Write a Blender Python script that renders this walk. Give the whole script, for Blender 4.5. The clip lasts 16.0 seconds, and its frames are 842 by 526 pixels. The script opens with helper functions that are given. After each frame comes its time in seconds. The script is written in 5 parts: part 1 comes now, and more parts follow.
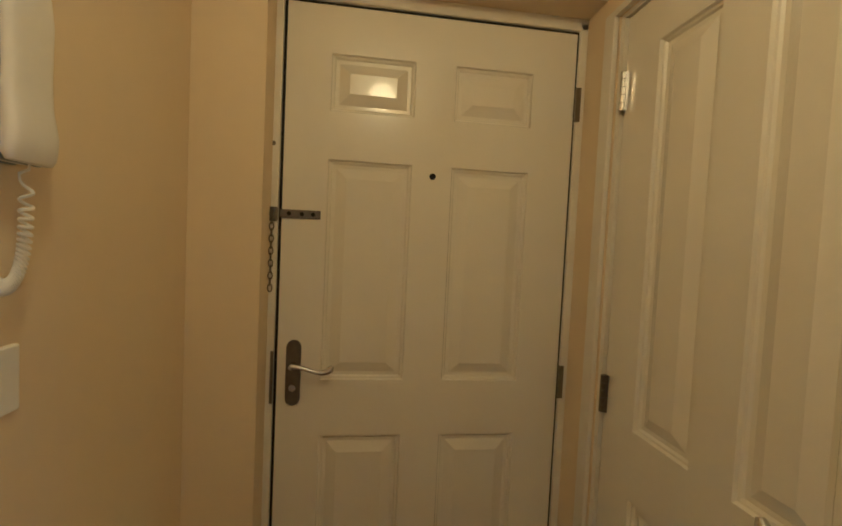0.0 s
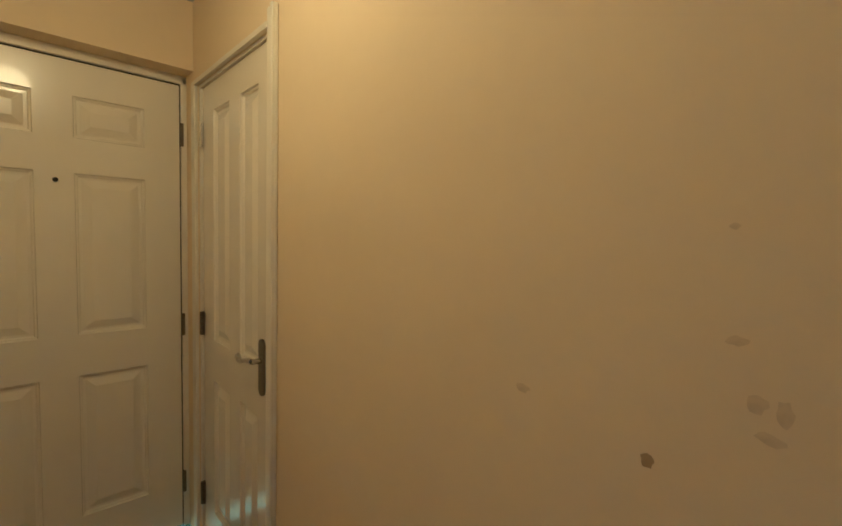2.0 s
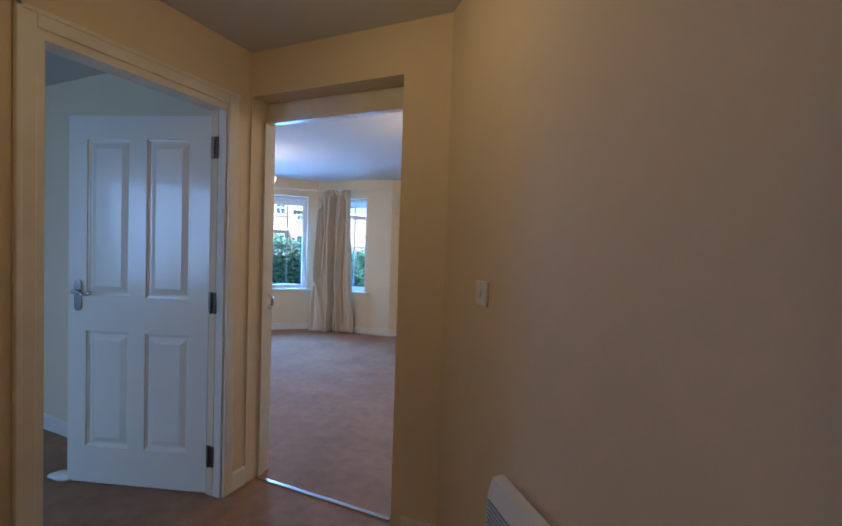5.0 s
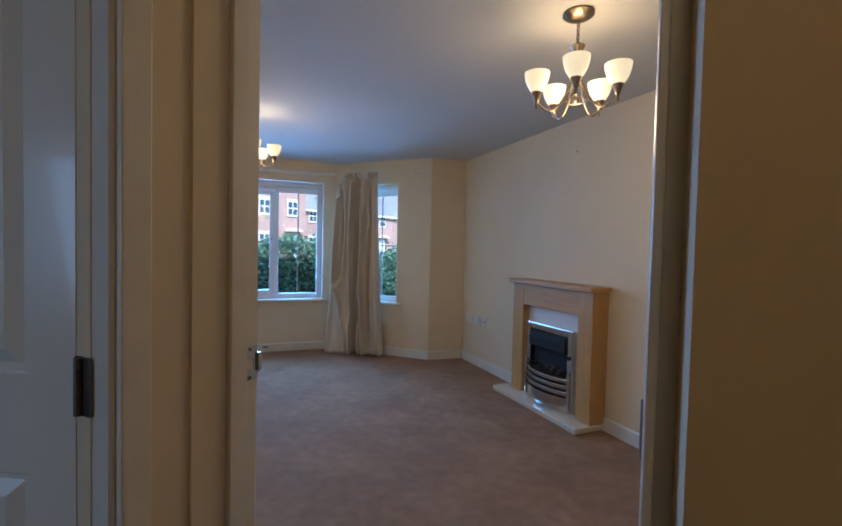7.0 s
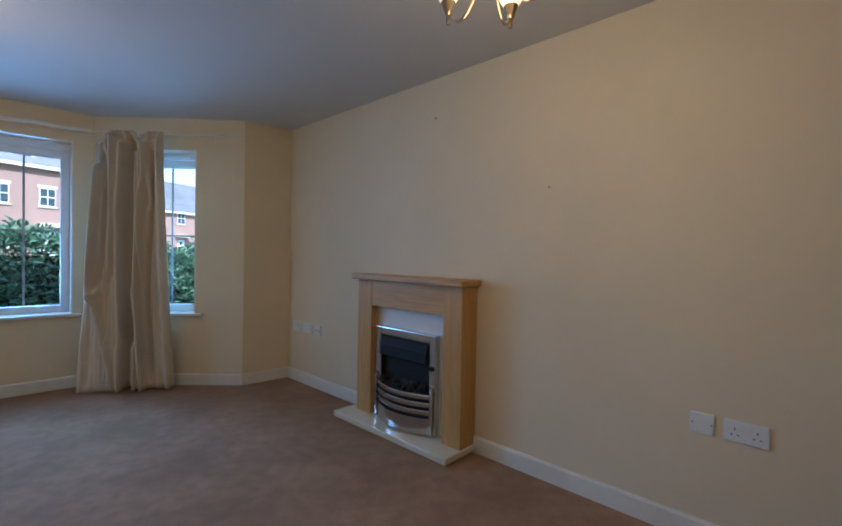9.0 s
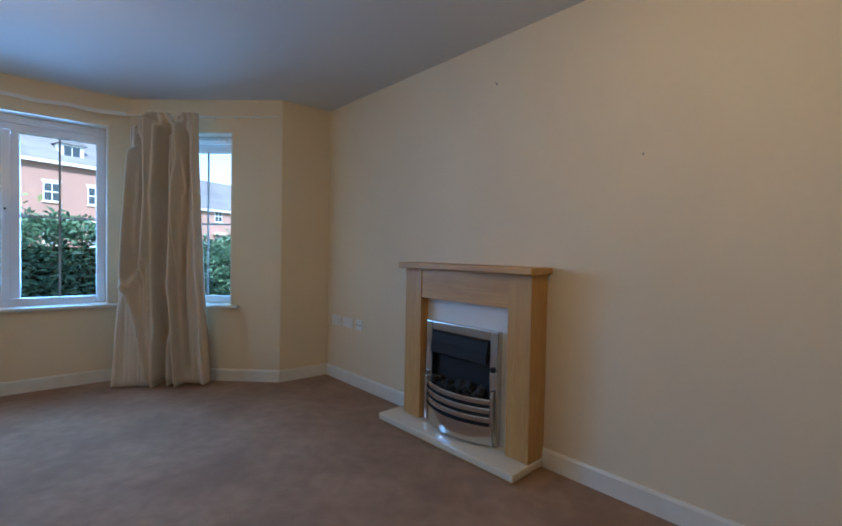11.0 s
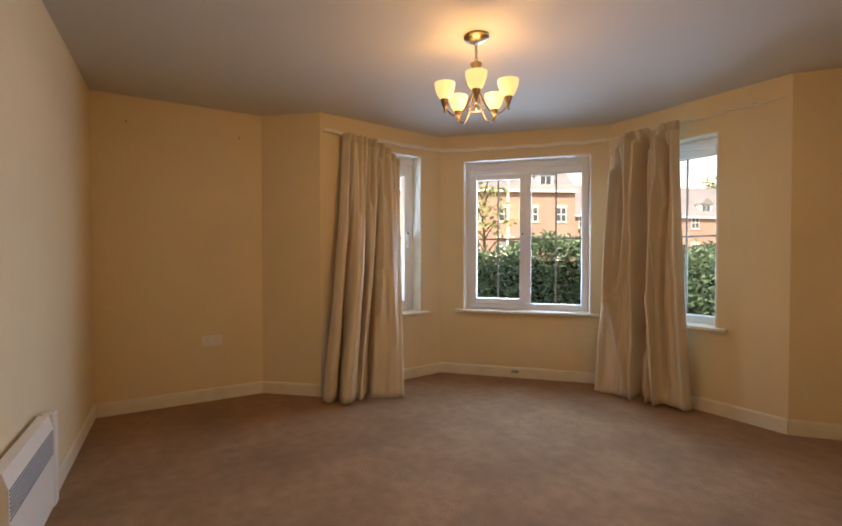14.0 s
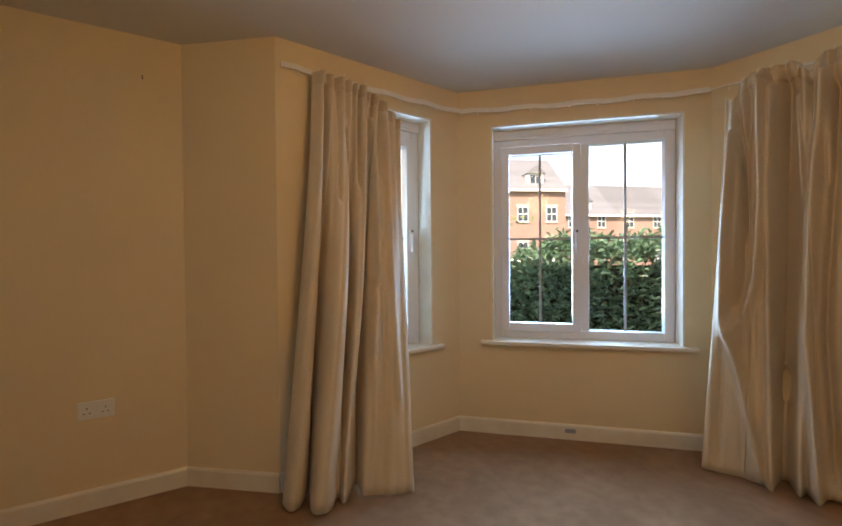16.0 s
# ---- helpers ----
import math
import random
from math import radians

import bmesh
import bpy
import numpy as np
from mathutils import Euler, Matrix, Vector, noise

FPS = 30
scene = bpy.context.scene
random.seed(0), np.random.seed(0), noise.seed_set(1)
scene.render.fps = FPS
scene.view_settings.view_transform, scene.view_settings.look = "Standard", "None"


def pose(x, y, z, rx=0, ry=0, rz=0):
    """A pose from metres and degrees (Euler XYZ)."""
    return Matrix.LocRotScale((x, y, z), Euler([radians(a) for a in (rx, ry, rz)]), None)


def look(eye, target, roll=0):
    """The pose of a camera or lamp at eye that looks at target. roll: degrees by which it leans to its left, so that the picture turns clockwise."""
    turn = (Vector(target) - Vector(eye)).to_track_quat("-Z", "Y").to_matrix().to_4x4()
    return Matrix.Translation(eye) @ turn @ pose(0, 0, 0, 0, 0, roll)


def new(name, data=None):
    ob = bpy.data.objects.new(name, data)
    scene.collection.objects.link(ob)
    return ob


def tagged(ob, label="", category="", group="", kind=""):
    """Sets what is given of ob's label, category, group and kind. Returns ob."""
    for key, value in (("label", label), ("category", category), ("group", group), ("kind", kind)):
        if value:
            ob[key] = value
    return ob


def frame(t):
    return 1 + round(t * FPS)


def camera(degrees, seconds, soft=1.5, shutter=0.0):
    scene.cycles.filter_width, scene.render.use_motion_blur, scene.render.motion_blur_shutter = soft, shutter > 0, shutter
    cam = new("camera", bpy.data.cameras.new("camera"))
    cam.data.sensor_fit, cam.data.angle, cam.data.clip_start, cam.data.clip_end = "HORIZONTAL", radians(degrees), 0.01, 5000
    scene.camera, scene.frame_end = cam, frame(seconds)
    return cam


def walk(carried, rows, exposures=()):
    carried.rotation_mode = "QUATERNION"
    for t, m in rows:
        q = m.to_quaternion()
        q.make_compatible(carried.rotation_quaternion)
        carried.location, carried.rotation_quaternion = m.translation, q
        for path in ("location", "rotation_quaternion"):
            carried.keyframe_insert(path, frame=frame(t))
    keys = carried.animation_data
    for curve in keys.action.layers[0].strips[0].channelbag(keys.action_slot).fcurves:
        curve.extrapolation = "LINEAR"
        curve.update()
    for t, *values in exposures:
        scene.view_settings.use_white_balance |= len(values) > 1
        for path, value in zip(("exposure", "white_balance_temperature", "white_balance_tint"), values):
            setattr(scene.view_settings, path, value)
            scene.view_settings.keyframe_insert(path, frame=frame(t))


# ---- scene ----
# ---- camera ----
cam = camera(89.2, 16.0, soft=1.8)
PATH = [
    (0, (1.476, -2.916, 1.376), (1.202, -4.895, 1.285), 2.7),
    (0.5, (1.517, -2.742, 1.308), (1.243, -4.722, 1.235), 1.3),
    (1, (1.534, -2.506, 1.313), (1.263, -4.487, 1.25), 0.8),
    (1.5, (1.462, -2.242, 1.309), (0.845, -4.143, 1.254), 0.3),
    (2, (1.389, -2.012, 1.394), (0.018, -3.462, 1.27), 1.5),
    (2.7, (1.285, -1.795, 1.352), (-0.714, -1.805, 1.314), 0.0),
    (3, (1.345, -1.72, 1.354), (-0.532, -1.029, 1.316), 0.5),
    (3.5, (1.33, -1.631, 1.359), (-0.042, -0.178, 1.322), 0.7),
    (4, (1.301, -1.534, 1.341), (0.34, 0.219, 1.295), 1.6),
    (4.5, (1.194, -1.298, 1.336), (0.366, 0.521, 1.272), 2.0),
    (4.7, (1.139, -1.202, 1.336), (0.343, 0.632, 1.271), 1.9),
    (6.8, (0.16, -0.021, 1.296), (-0.695, 1.786, 1.23), 1.5),
    (7, (0.074, 0.091, 1.291), (-0.775, 1.9, 1.229), 1.3),
    (7.5, (-0.038, 0.398, 1.284), (-0.878, 2.212, 1.221), 1.1),
    (8, (-0.164, 0.611, 1.246), (-0.84, 2.492, 1.195), 0.9),
    (8.5, (-0.23, 0.774, 1.232), (-0.538, 2.75, 1.195), 0.8),
    (8.7, (-0.259, 0.81, 1.217), (-0.339, 2.808, 1.182), 1.0),
    (10.8, (-0.438, 1.191, 1.107), (-0.405, 3.19, 1.069), 1.2),
    (11, (-0.465, 1.184, 1.116), (-0.641, 3.175, 1.067), 1.1),
    (11.5, (-0.484, 1.17, 1.135), (-1.158, 3.052, 1.075), 0.8),
    (12, (-0.54, 1.136, 1.121), (-1.553, 2.86, 1.083), 0.4),
    (12.5, (-0.557, 1.112, 1.147), (-1.884, 2.607, 1.109), 0.4),
    (13, (-0.604, 1.094, 1.135), (-2.139, 2.376, 1.111), 0.2),
    (13.5, (-0.601, 1.106, 1.163), (-2.271, 2.206, 1.128), 0.1),
    (14, (-0.725, 1.17, 1.176), (-2.462, 2.162, 1.141), -0.0),
    (14.5, (-0.974, 1.262, 1.196), (-2.758, 2.166, 1.158), -0.1),
    (15, (-1.272, 1.412, 1.22), (-3.073, 2.281, 1.183), -0.2),
    (15.5, (-1.596, 1.559, 1.247), (-3.386, 2.451, 1.212), -0.4),
    (16, (-1.95, 1.679, 1.22), (-3.653, 2.728, 1.191), -0.5),
]
EXPOSURES = [(0, 3.12, 4800, 1), (1.0, 3.12, 4800, 1), (1.9, 3.12, 4750, 1), (2.5, 3.22, 4550, 3), (3.0, 3.0, 4130, 7), (3.6, 2.42, 4150, 11), (4.7, 2.4, 4700, 13), (7.0, 1.6, 5200, 12), (8.7, 1.5, 5350, 10),
             (11.0, 1.62, 5400, 10), (12.0, 1.6, 6100, 13), (12.5, 1.7, 7000, 16), (13.5, 1.8, 9800, 25), (14.5, 1.78, 10800, 27), (16.0, 1.75, 9200, 22)]
walk(cam, [(t, look(eye, target, roll)) for t, eye, target, roll in PATH], EXPOSURES)

# ---- world, sun ----
world = bpy.data.worlds.new("sky")
scene.world = world
world.use_nodes = True
sky = world.node_tree.nodes.new("ShaderNodeTexSky")
sky.sky_type, sky.sun_disc = "NISHITA", False
sky.sun_elevation, sky.sun_rotation = radians(38), radians(205)
sky.dust_density = 1.0
world.node_tree.links.new(sky.outputs[0], world.node_tree.nodes["Background"].inputs[0])
world.node_tree.nodes["Background"].inputs[1].default_value = 0.15


def lamp(name, kind, m, energy, colour, **more):
    data = bpy.data.lights.new(name, kind)
    data.energy, data.color = energy, colour
    if "size" in more:
        data.shape, data.size, data.size_y, data.spread = "RECTANGLE", more["size"], more["size_y"], radians(125)
    if "radius" in more:
        data.shadow_soft_size = more["radius"]
    if "angle" in more:
        data.angle = more["angle"]
    ob = new(name, data)
    ob.matrix_world = m
    return ob


# the sun stands behind the house, so that it lights the terrace across the road
lamp("sun", "SUN", look((0, 0, 20), (-9, 12, 6)), 2.7, (1.0, 0.97, 0.93), angle=radians(0.5))

# daylight through the bay windows and the bedroom window, and the ceiling lamps
LAMP_WARM = (1.0, 0.65, 0.26)
LAMP_LIVING = (1.0, 0.66, 0.30)
DAY = (0.24, 0.54, 1.0)
lamp("window_light", "AREA", look((-4.0, 4.22, 1.42), (-3.27, 3.49, 1.14)), 15.5, DAY, size=1.0, size_y=1.35)
lamp("window_light", "AREA", look((-2.72, 4.78, 1.42), (-2.70, 3.78, 1.36)), 3.5, DAY, size=0.5, size_y=1.35)
lamp("window_light", "AREA", look((-4.48, 2.95, 1.42), (-3.48, 2.85, 1.36)), 3.5, DAY, size=0.5, size_y=1.35)
lamp("window_light", "AREA", look((-2.1, -2.68, 1.40), (-2.1, -1.68, 1.1)), 2.8, (0.50, 0.72, 1.0), size=1.2, size_y=1.2)
CH_1, CH_2, GLOBE = (-0.135, 2.13, 2.36), (-2.60, 2.585, 2.36), (0.257, -0.10, 2.36)
for x, y, z in (CH_1, CH_2):
    lamp("chandelier_bulb", "POINT", pose(x, y, z - 0.20), 1.05, LAMP_LIVING, radius=0.06)
    lamp("chandelier_bulb", "POINT", pose(x, y, z - 0.52), 2.8, LAMP_LIVING, radius=0.13)
lamp("dome_bulb", "POINT", pose(GLOBE[0], GLOBE[1], 2.16), 0.6, LAMP_WARM, radius=0.08)
lamp("corridor_bulb", "POINT", pose(1.40, -2.88, 2.22), 1.3, LAMP_WARM, radius=0.08)

# ---- materials ----


def make(name, colour, rough=0.5, metal=0.0, grain=0.0, scale=40.0, bump=0.0, bump_scale=200.0, stain=0.0, stain_scale=2.0,
         dark=None, emission=None, strength=0.0, sheen=0.0, transmission=0.0, coat=0.0, random_tone=0.0, subsurface=0.0):
    """A painted, woven, cast or cut surface: grain and stains in the colour, fine relief in the bump."""
    mat = bpy.data.materials.new(name)
    mat.use_nodes = True
    nt = mat.node_tree
    b = nt.nodes["Principled BSDF"]
    n, link = nt.nodes.new, nt.links.new
    b.inputs["Base Color"].default_value = (*colour, 1)
    b.inputs["Roughness"].default_value = rough
    b.inputs["Metallic"].default_value = metal
    b.inputs["Sheen Weight"].default_value = sheen
    b.inputs["Transmission Weight"].default_value = transmission
    b.inputs["Coat Weight"].default_value = coat
    tc = n("ShaderNodeTexCoord")
    if grain or stain or random_tone:
        dk = dark or tuple(c * 0.55 for c in colour)
        last = None
        for amount, sc, detail in ((grain, scale, 6), (stain, stain_scale, 3)):
            if not amount:
                continue
            t = n("ShaderNodeTexNoise")
            t.inputs["Scale"].default_value, t.inputs["Detail"].default_value = sc, detail
            link(tc.outputs["Object"], t.inputs["Vector"])
            r = n("ShaderNodeMapRange")
            r.inputs[1].default_value, r.inputs[2].default_value = 0.35, 0.75
            r.inputs[4].default_value = amount
            link(t.outputs[0], r.inputs[0])
            mix = n("ShaderNodeMix")
            mix.data_type = "RGBA"
            link(r.outputs[0], mix.inputs[0])
            if last is None:
                mix.inputs[6].default_value = (*colour, 1)
            else:
                link(last, mix.inputs[6])
            mix.inputs[7].default_value = (*dk, 1)
            last = mix.outputs[2]
        if random_tone:
            info = n("ShaderNodeObjectInfo")
            geo = n("ShaderNodeNewGeometry")
            add = n("ShaderNodeMath")
            add.operation = "ADD"
            link(info.outputs["Random"], add.inputs[0])
            link(geo.outputs["Random Per Island"], add.inputs[1])
            r = n("ShaderNodeMapRange")
            r.inputs[1].default_value, r.inputs[2].default_value = 0.0, 2.0
            r.inputs[3].default_value, r.inputs[4].default_value = 1 - random_tone, 1 + random_tone
            link(add.outputs[0], r.inputs[0])
            hsv = n("ShaderNodeHueSaturation")
            if last is None:
                hsv.inputs["Color"].default_value = (*colour, 1)
            else:
                link(last, hsv.inputs["Color"])
            link(r.outputs[0], hsv.inputs["Value"])
            last = hsv.outputs[0]
        link(last, b.inputs["Base Color"])
    if bump:
        t = n("ShaderNodeTexNoise")
        t.inputs["Scale"].default_value, t.inputs["Detail"].default_value = bump_scale, 4
        link(tc.outputs["Object"], t.inputs["Vector"])
        bp = n("ShaderNodeBump")
        bp.inputs["Strength"].default_value, bp.inputs["Distance"].default_value = bump, 0.01
        link(t.outputs[0], bp.inputs["Height"])
        link(bp.outputs[0], b.inputs["Normal"])
    if emission:
        b.inputs["Emission Color"].default_value = (*emission, 1)
        b.inputs["Emission Strength"].default_value = strength
    return mat


def make_wood(name, light, dark, stretch=(1, 1, 14), rough=0.45):
    mat = make(name, light, rough)
    nt = mat.node_tree
    n, link, b = nt.nodes.new, nt.links.new, nt.nodes["Principled BSDF"]
    tc, mp, t = n("ShaderNodeTexCoord"), n("ShaderNodeMapping"), n("ShaderNodeTexNoise")
    mp.inputs["Scale"].default_value = stretch
    t.inputs["Scale"].default_value, t.inputs["Detail"].default_value, t.inputs["Distortion"].default_value = 4.0, 6, 1.2
    ramp = n("ShaderNodeValToRGB")
    ramp.color_ramp.elements[0].position, ramp.color_ramp.elements[1].position = 0.35, 0.68
    ramp.color_ramp.elements[0].color, ramp.color_ramp.elements[1].color = (*dark, 1), (*light, 1)
    link(tc.outputs["Object"], mp.inputs[0])
    link(mp.outputs[0], t.inputs["Vector"])
    link(t.outputs[0], ramp.inputs[0])
    link(ramp.outputs[0], b.inputs["Base Color"])
    bp = n("ShaderNodeBump")
    bp.inputs["Strength"].default_value, bp.inputs["Distance"].default_value = 0.08, 0.004
    link(t.outputs[0], bp.inputs["Height"])
    link(bp.outputs[0], b.inputs["Normal"])
    return mat


M_WALL = make("magnolia_emulsion", (0.80, 0.665, 0.45), 0.75, grain=0.06, scale=25, bump=0.04, bump_scale=90, stain=0.22, stain_scale=1.7, dark=(0.62, 0.49, 0.31))
M_CEIL = make("white_ceiling_emulsion", (0.61, 0.595, 0.565), 0.85, bump=0.1, bump_scale=180, stain=0.08, stain_scale=1.5, dark=(0.56, 0.53, 0.48))
M_GLOSS = make("cream_gloss_paint", (0.83, 0.78, 0.67), 0.24, bump=0.05, bump_scale=60, stain=0.10, stain_scale=5, dark=(0.66, 0.54, 0.36), coat=0.3)
M_TRIM = make("white_trim_paint", (0.82, 0.78, 0.68), 0.35, bump=0.06, bump_scale=80, stain=0.3, stain_scale=8, dark=(0.62, 0.50, 0.34))
M_CARPET = make("mauve_brown_carpet", (0.45, 0.275, 0.16), 0.95, grain=0.55, scale=13, bump=1.0, bump_scale=170, stain=0.7, stain_scale=2.6, dark=(0.25, 0.143, 0.08))
M_UPVC = make("white_upvc", (0.82, 0.86, 0.92), 0.3, bump=0.02, bump_scale=40)
M_PLASTIC = make("white_plastic", (0.82, 0.80, 0.75), 0.35, grain=0.05)
M_GREY = make("grey_plastic", (0.30, 0.34, 0.38), 0.4, grain=0.1)
M_BLACK = make("black_metal", (0.005, 0.005, 0.006), 0.75, grain=0.2, bump=0.1)
M_COAL = make("coal", (0.02, 0.018, 0.016), 0.7, grain=0.4, scale=60, bump=0.8, bump_scale=90)
M_CHROME = make("brushed_chrome", (0.62, 0.60, 0.57), 0.2, 1.0, grain=0.1, scale=90)
M_IRON = make("aged_steel", (0.22, 0.19, 0.16), 0.38, 1.0, grain=0.4, scale=70)
M_HINGE = make("worn_steel_hinge", (0.42, 0.38, 0.32), 0.3, 1.0, grain=0.4, scale=60)
M_BRASS = make("antique_brass", (0.34, 0.27, 0.19), 0.28, 1.0, grain=0.3, scale=60)
M_OAK = make_wood("light_oak_veneer", (0.58, 0.335, 0.105), (0.49, 0.265, 0.08), (12, 12, 0.9))
M_OAK_H = make_wood("light_oak_veneer_along", (0.58, 0.335, 0.105), (0.49, 0.265, 0.08), (0.9, 12, 12))
M_MARBLE = make("cream_marble", (0.74, 0.66, 0.50), 0.15, grain=0.15, scale=9, stain=0.2, stain_scale=3, dark=(0.62, 0.52, 0.36), coat=0.4)
M_PANEL = make("white_back_panel", (0.80, 0.79, 0.76), 0.25, grain=0.04)
M_CURTAIN = make("cream_satin", (0.70, 0.60, 0.46), 0.46, grain=0.15, scale=90, bump=0.55, bump_scale=9, stain=0.18, stain_scale=3, sheen=0.25)
M_TAPE = make("curtain_heading_tape", (0.62, 0.52, 0.38), 0.8, grain=0.2)
M_OPAL = make("lit_opal_glass", (0.86, 0.78, 0.58), 0.3, emission=(1.0, 0.72, 0.36), strength=0.30)
M_DOME = make("lit_amber_glass", (0.80, 0.68, 0.38), 0.3, emission=(1.0, 0.66, 0.22), strength=0.15, grain=0.15, scale=12, dark=(0.6, 0.45, 0.2))
M_BAR = make("glazing_bar", (0.35, 0.36, 0.38), 0.35)
M_LEAF = make("laurel_leaf", (0.20, 0.37, 0.235), 0.3, grain=0.3, scale=30, random_tone=0.6, dark=(0.05, 0.10, 0.06))
M_TWIG = make("hedge_twig", (0.10, 0.07, 0.045), 0.8, grain=0.3)
M_BRICK = make("red_brick", (0.44, 0.28, 0.235), 0.85, grain=0.25, scale=18, stain=0.3, stain_scale=1.1, random_tone=0.2)
M_ROOF = make("grey_roof_tile", (0.21, 0.215, 0.235), 0.8, grain=0.3, scale=20, random_tone=0.25)
M_STONE = make("pale_render", (0.62, 0.56, 0.46), 0.8, grain=0.2, scale=8)
M_PANE_DARK = make("dark_window_pane", (0.05, 0.07, 0.09), 0.08)
M_GRASS = make("verge_grass", (0.07, 0.10, 0.035), 0.9, grain=0.5, scale=30, bump=0.6, bump_scale=60)
M_ROAD = make("asphalt", (0.06, 0.06, 0.062), 0.85, grain=0.4, scale=60, bump=0.3)
M_TREE = make("tree_leaf", (0.20, 0.24, 0.10), 0.6, random_tone=0.5, grain=0.2)
M_SOCKET = make("socket_holes", (0.03, 0.03, 0.03), 0.6)
M_BOARD = make("brown_sun_block", (0.10, 0.06, 0.04), 0.6, grain=0.2)

M_GLASS = bpy.data.materials.new("window_glass")
M_GLASS.use_nodes = True
_nt = M_GLASS.node_tree
_nt.nodes.remove(_nt.nodes["Principled BSDF"])
_tr, _gl, _mx, _fr = (_nt.nodes.new(k) for k in ("ShaderNodeBsdfTransparent", "ShaderNodeBsdfGlossy", "ShaderNodeMixShader", "ShaderNodeFresnel"))
_tr.inputs[0].default_value = (0.95, 0.97, 0.97, 1)
_gl.inputs["Roughness"].default_value = 0.02
_fr.inputs[0].default_value = 1.25
_nt.links.new(_fr.outputs[0], _mx.inputs[0])
_nt.links.new(_tr.outputs[0], _mx.inputs[1])
_nt.links.new(_gl.outputs[0], _mx.inputs[2])
_nt.links.new(_mx.outputs[0], _nt.nodes["Material Output"].inputs[0])

# ---- building helpers ----


def part(name, bm, mat, parent=None, label="", smooth=False, at=None):
    """Links a bmesh as one mesh object, as a part of its thing."""
    me = bpy.data.meshes.new(name)
    bmesh.ops.recalc_face_normals(bm, faces=bm.faces)
    if smooth:
        for f in bm.faces:
            f.smooth = True
        for e in bm.edges:
            if len(e.link_faces) == 2 and e.calc_face_angle(0) > radians(40):
                e.smooth = False
    bm.to_mesh(me)
    bm.free()
    me.materials.append(mat)
    ob = new(name, me)
    if parent:
        ob.parent = parent
    if at is not None:
        ob.matrix_basis = at
    if label:
        tagged(ob, label=label)
    return ob


def thing(name, m, label="", category="", group="", kind=""):
    ob = new(name)
    ob.empty_display_size = 0.05
    ob.matrix_world = m
    return tagged(ob, label, category, group, kind)


def box(bm, x0, x1, y0, y1, z0, z1, m=None, bevel=0.0):
    sub = bmesh.new()
    bmesh.ops.create_cube(sub, size=1, matrix=Matrix.Translation(((x0 + x1) / 2, (y0 + y1) / 2, (z0 + z1) / 2)) @ Matrix.Diagonal((abs(x1 - x0), abs(y1 - y0), abs(z1 - z0), 1)))
    if bevel:
        bmesh.ops.bevel(sub, geom=sub.edges[:], offset=bevel, segments=2, profile=0.5, affect="EDGES")
    if m is not None:
        sub.transform(m)
    me = bpy.data.meshes.new("tmp")
    sub.to_mesh(me)
    sub.free()
    bm.from_mesh(me)
    bpy.data.meshes.remove(me)
    return bm


def boxes(*dims, bevel=0.0, m=None):
    bm = bmesh.new()
    for d in dims:
        box(bm, *d, bevel=bevel, m=m)
    return bm


def tube(bm, pts, r, seg=8, closed=False, ends=True):
    """A round bar along a line of points; r may be one radius or one a point."""
    pts = [Vector(p) for p in pts]
    n = len(pts)
    rings = []
    ref = Vector((0, 0, 1))
    for i, p in enumerate(pts):
        a = pts[(i - 1) % n] if (closed or i) else p
        b = pts[(i + 1) % n] if (closed or i < n - 1) else p
        d = (b - a).normalized()
        if abs(d.dot(ref)) > 0.95:
            ref = Vector((1, 0, 0)) if abs(d.x) < 0.9 else Vector((0, 1, 0))
        s = d.cross(ref).normalized()
        u = s.cross(d)
        ref = u
        rad = r[i] if isinstance(r, (list, tuple)) else r
        rings.append([bm.verts.new(p + (s * math.cos(2 * math.pi * k / seg) + u * math.sin(2 * math.pi * k / seg)) * rad) for k in range(seg)])
    for i in range(n if closed else n - 1):
        a, b = rings[i], rings[(i + 1) % n]
        for k in range(seg):
            bm.faces.new((a[k], a[(k + 1) % seg], b[(k + 1) % seg], b[k]))
    if ends and not closed:
        bm.faces.new(rings[0])
        bm.faces.new(rings[-1][::-1])
    return bm


def lathe(bm, profile, seg=24, m=None):
    """A turned shape from (radius, height) pairs about z."""
    rings = []
    for r, z in profile:
        ring = []
        for k in range(seg):
            a = 2 * math.pi * k / seg
            p = Vector((r * math.cos(a), r * math.sin(a), z))
            ring.append(bm.verts.new(m @ p if m is not None else p))
        rings.append(ring)
    for a, b in zip(rings, rings[1:]):
        for k in range(seg):
            bm.faces.new((a[k], a[(k + 1) % seg], b[(k + 1) % seg], b[k]))
    if profile[0][0] > 1e-4:
        bm.faces.new(rings[0][::-1])
    if profile[-1][0] > 1e-4:
        bm.faces.new(rings[-1])
    bmesh.ops.remove_doubles(bm, verts=bm.verts, dist=1e-5)
    return bm


def wall_frame(p0, p1):
    """A pose at p0 with x running back from p1 to p0, y out of the room and z up (the room lies on the left of the way from p0 to p1)."""
    u = (Vector((*p1, 0)) - Vector((*p0, 0))).normalized()
    n = Vector((u.y, -u.x, 0))
    m = Matrix((-u, n, Vector((0, 0, 1)))).transposed().to_4x4()
    m.translation = (*p0, 0)
    return m


CEILING = 2.36
TOP = 2.46


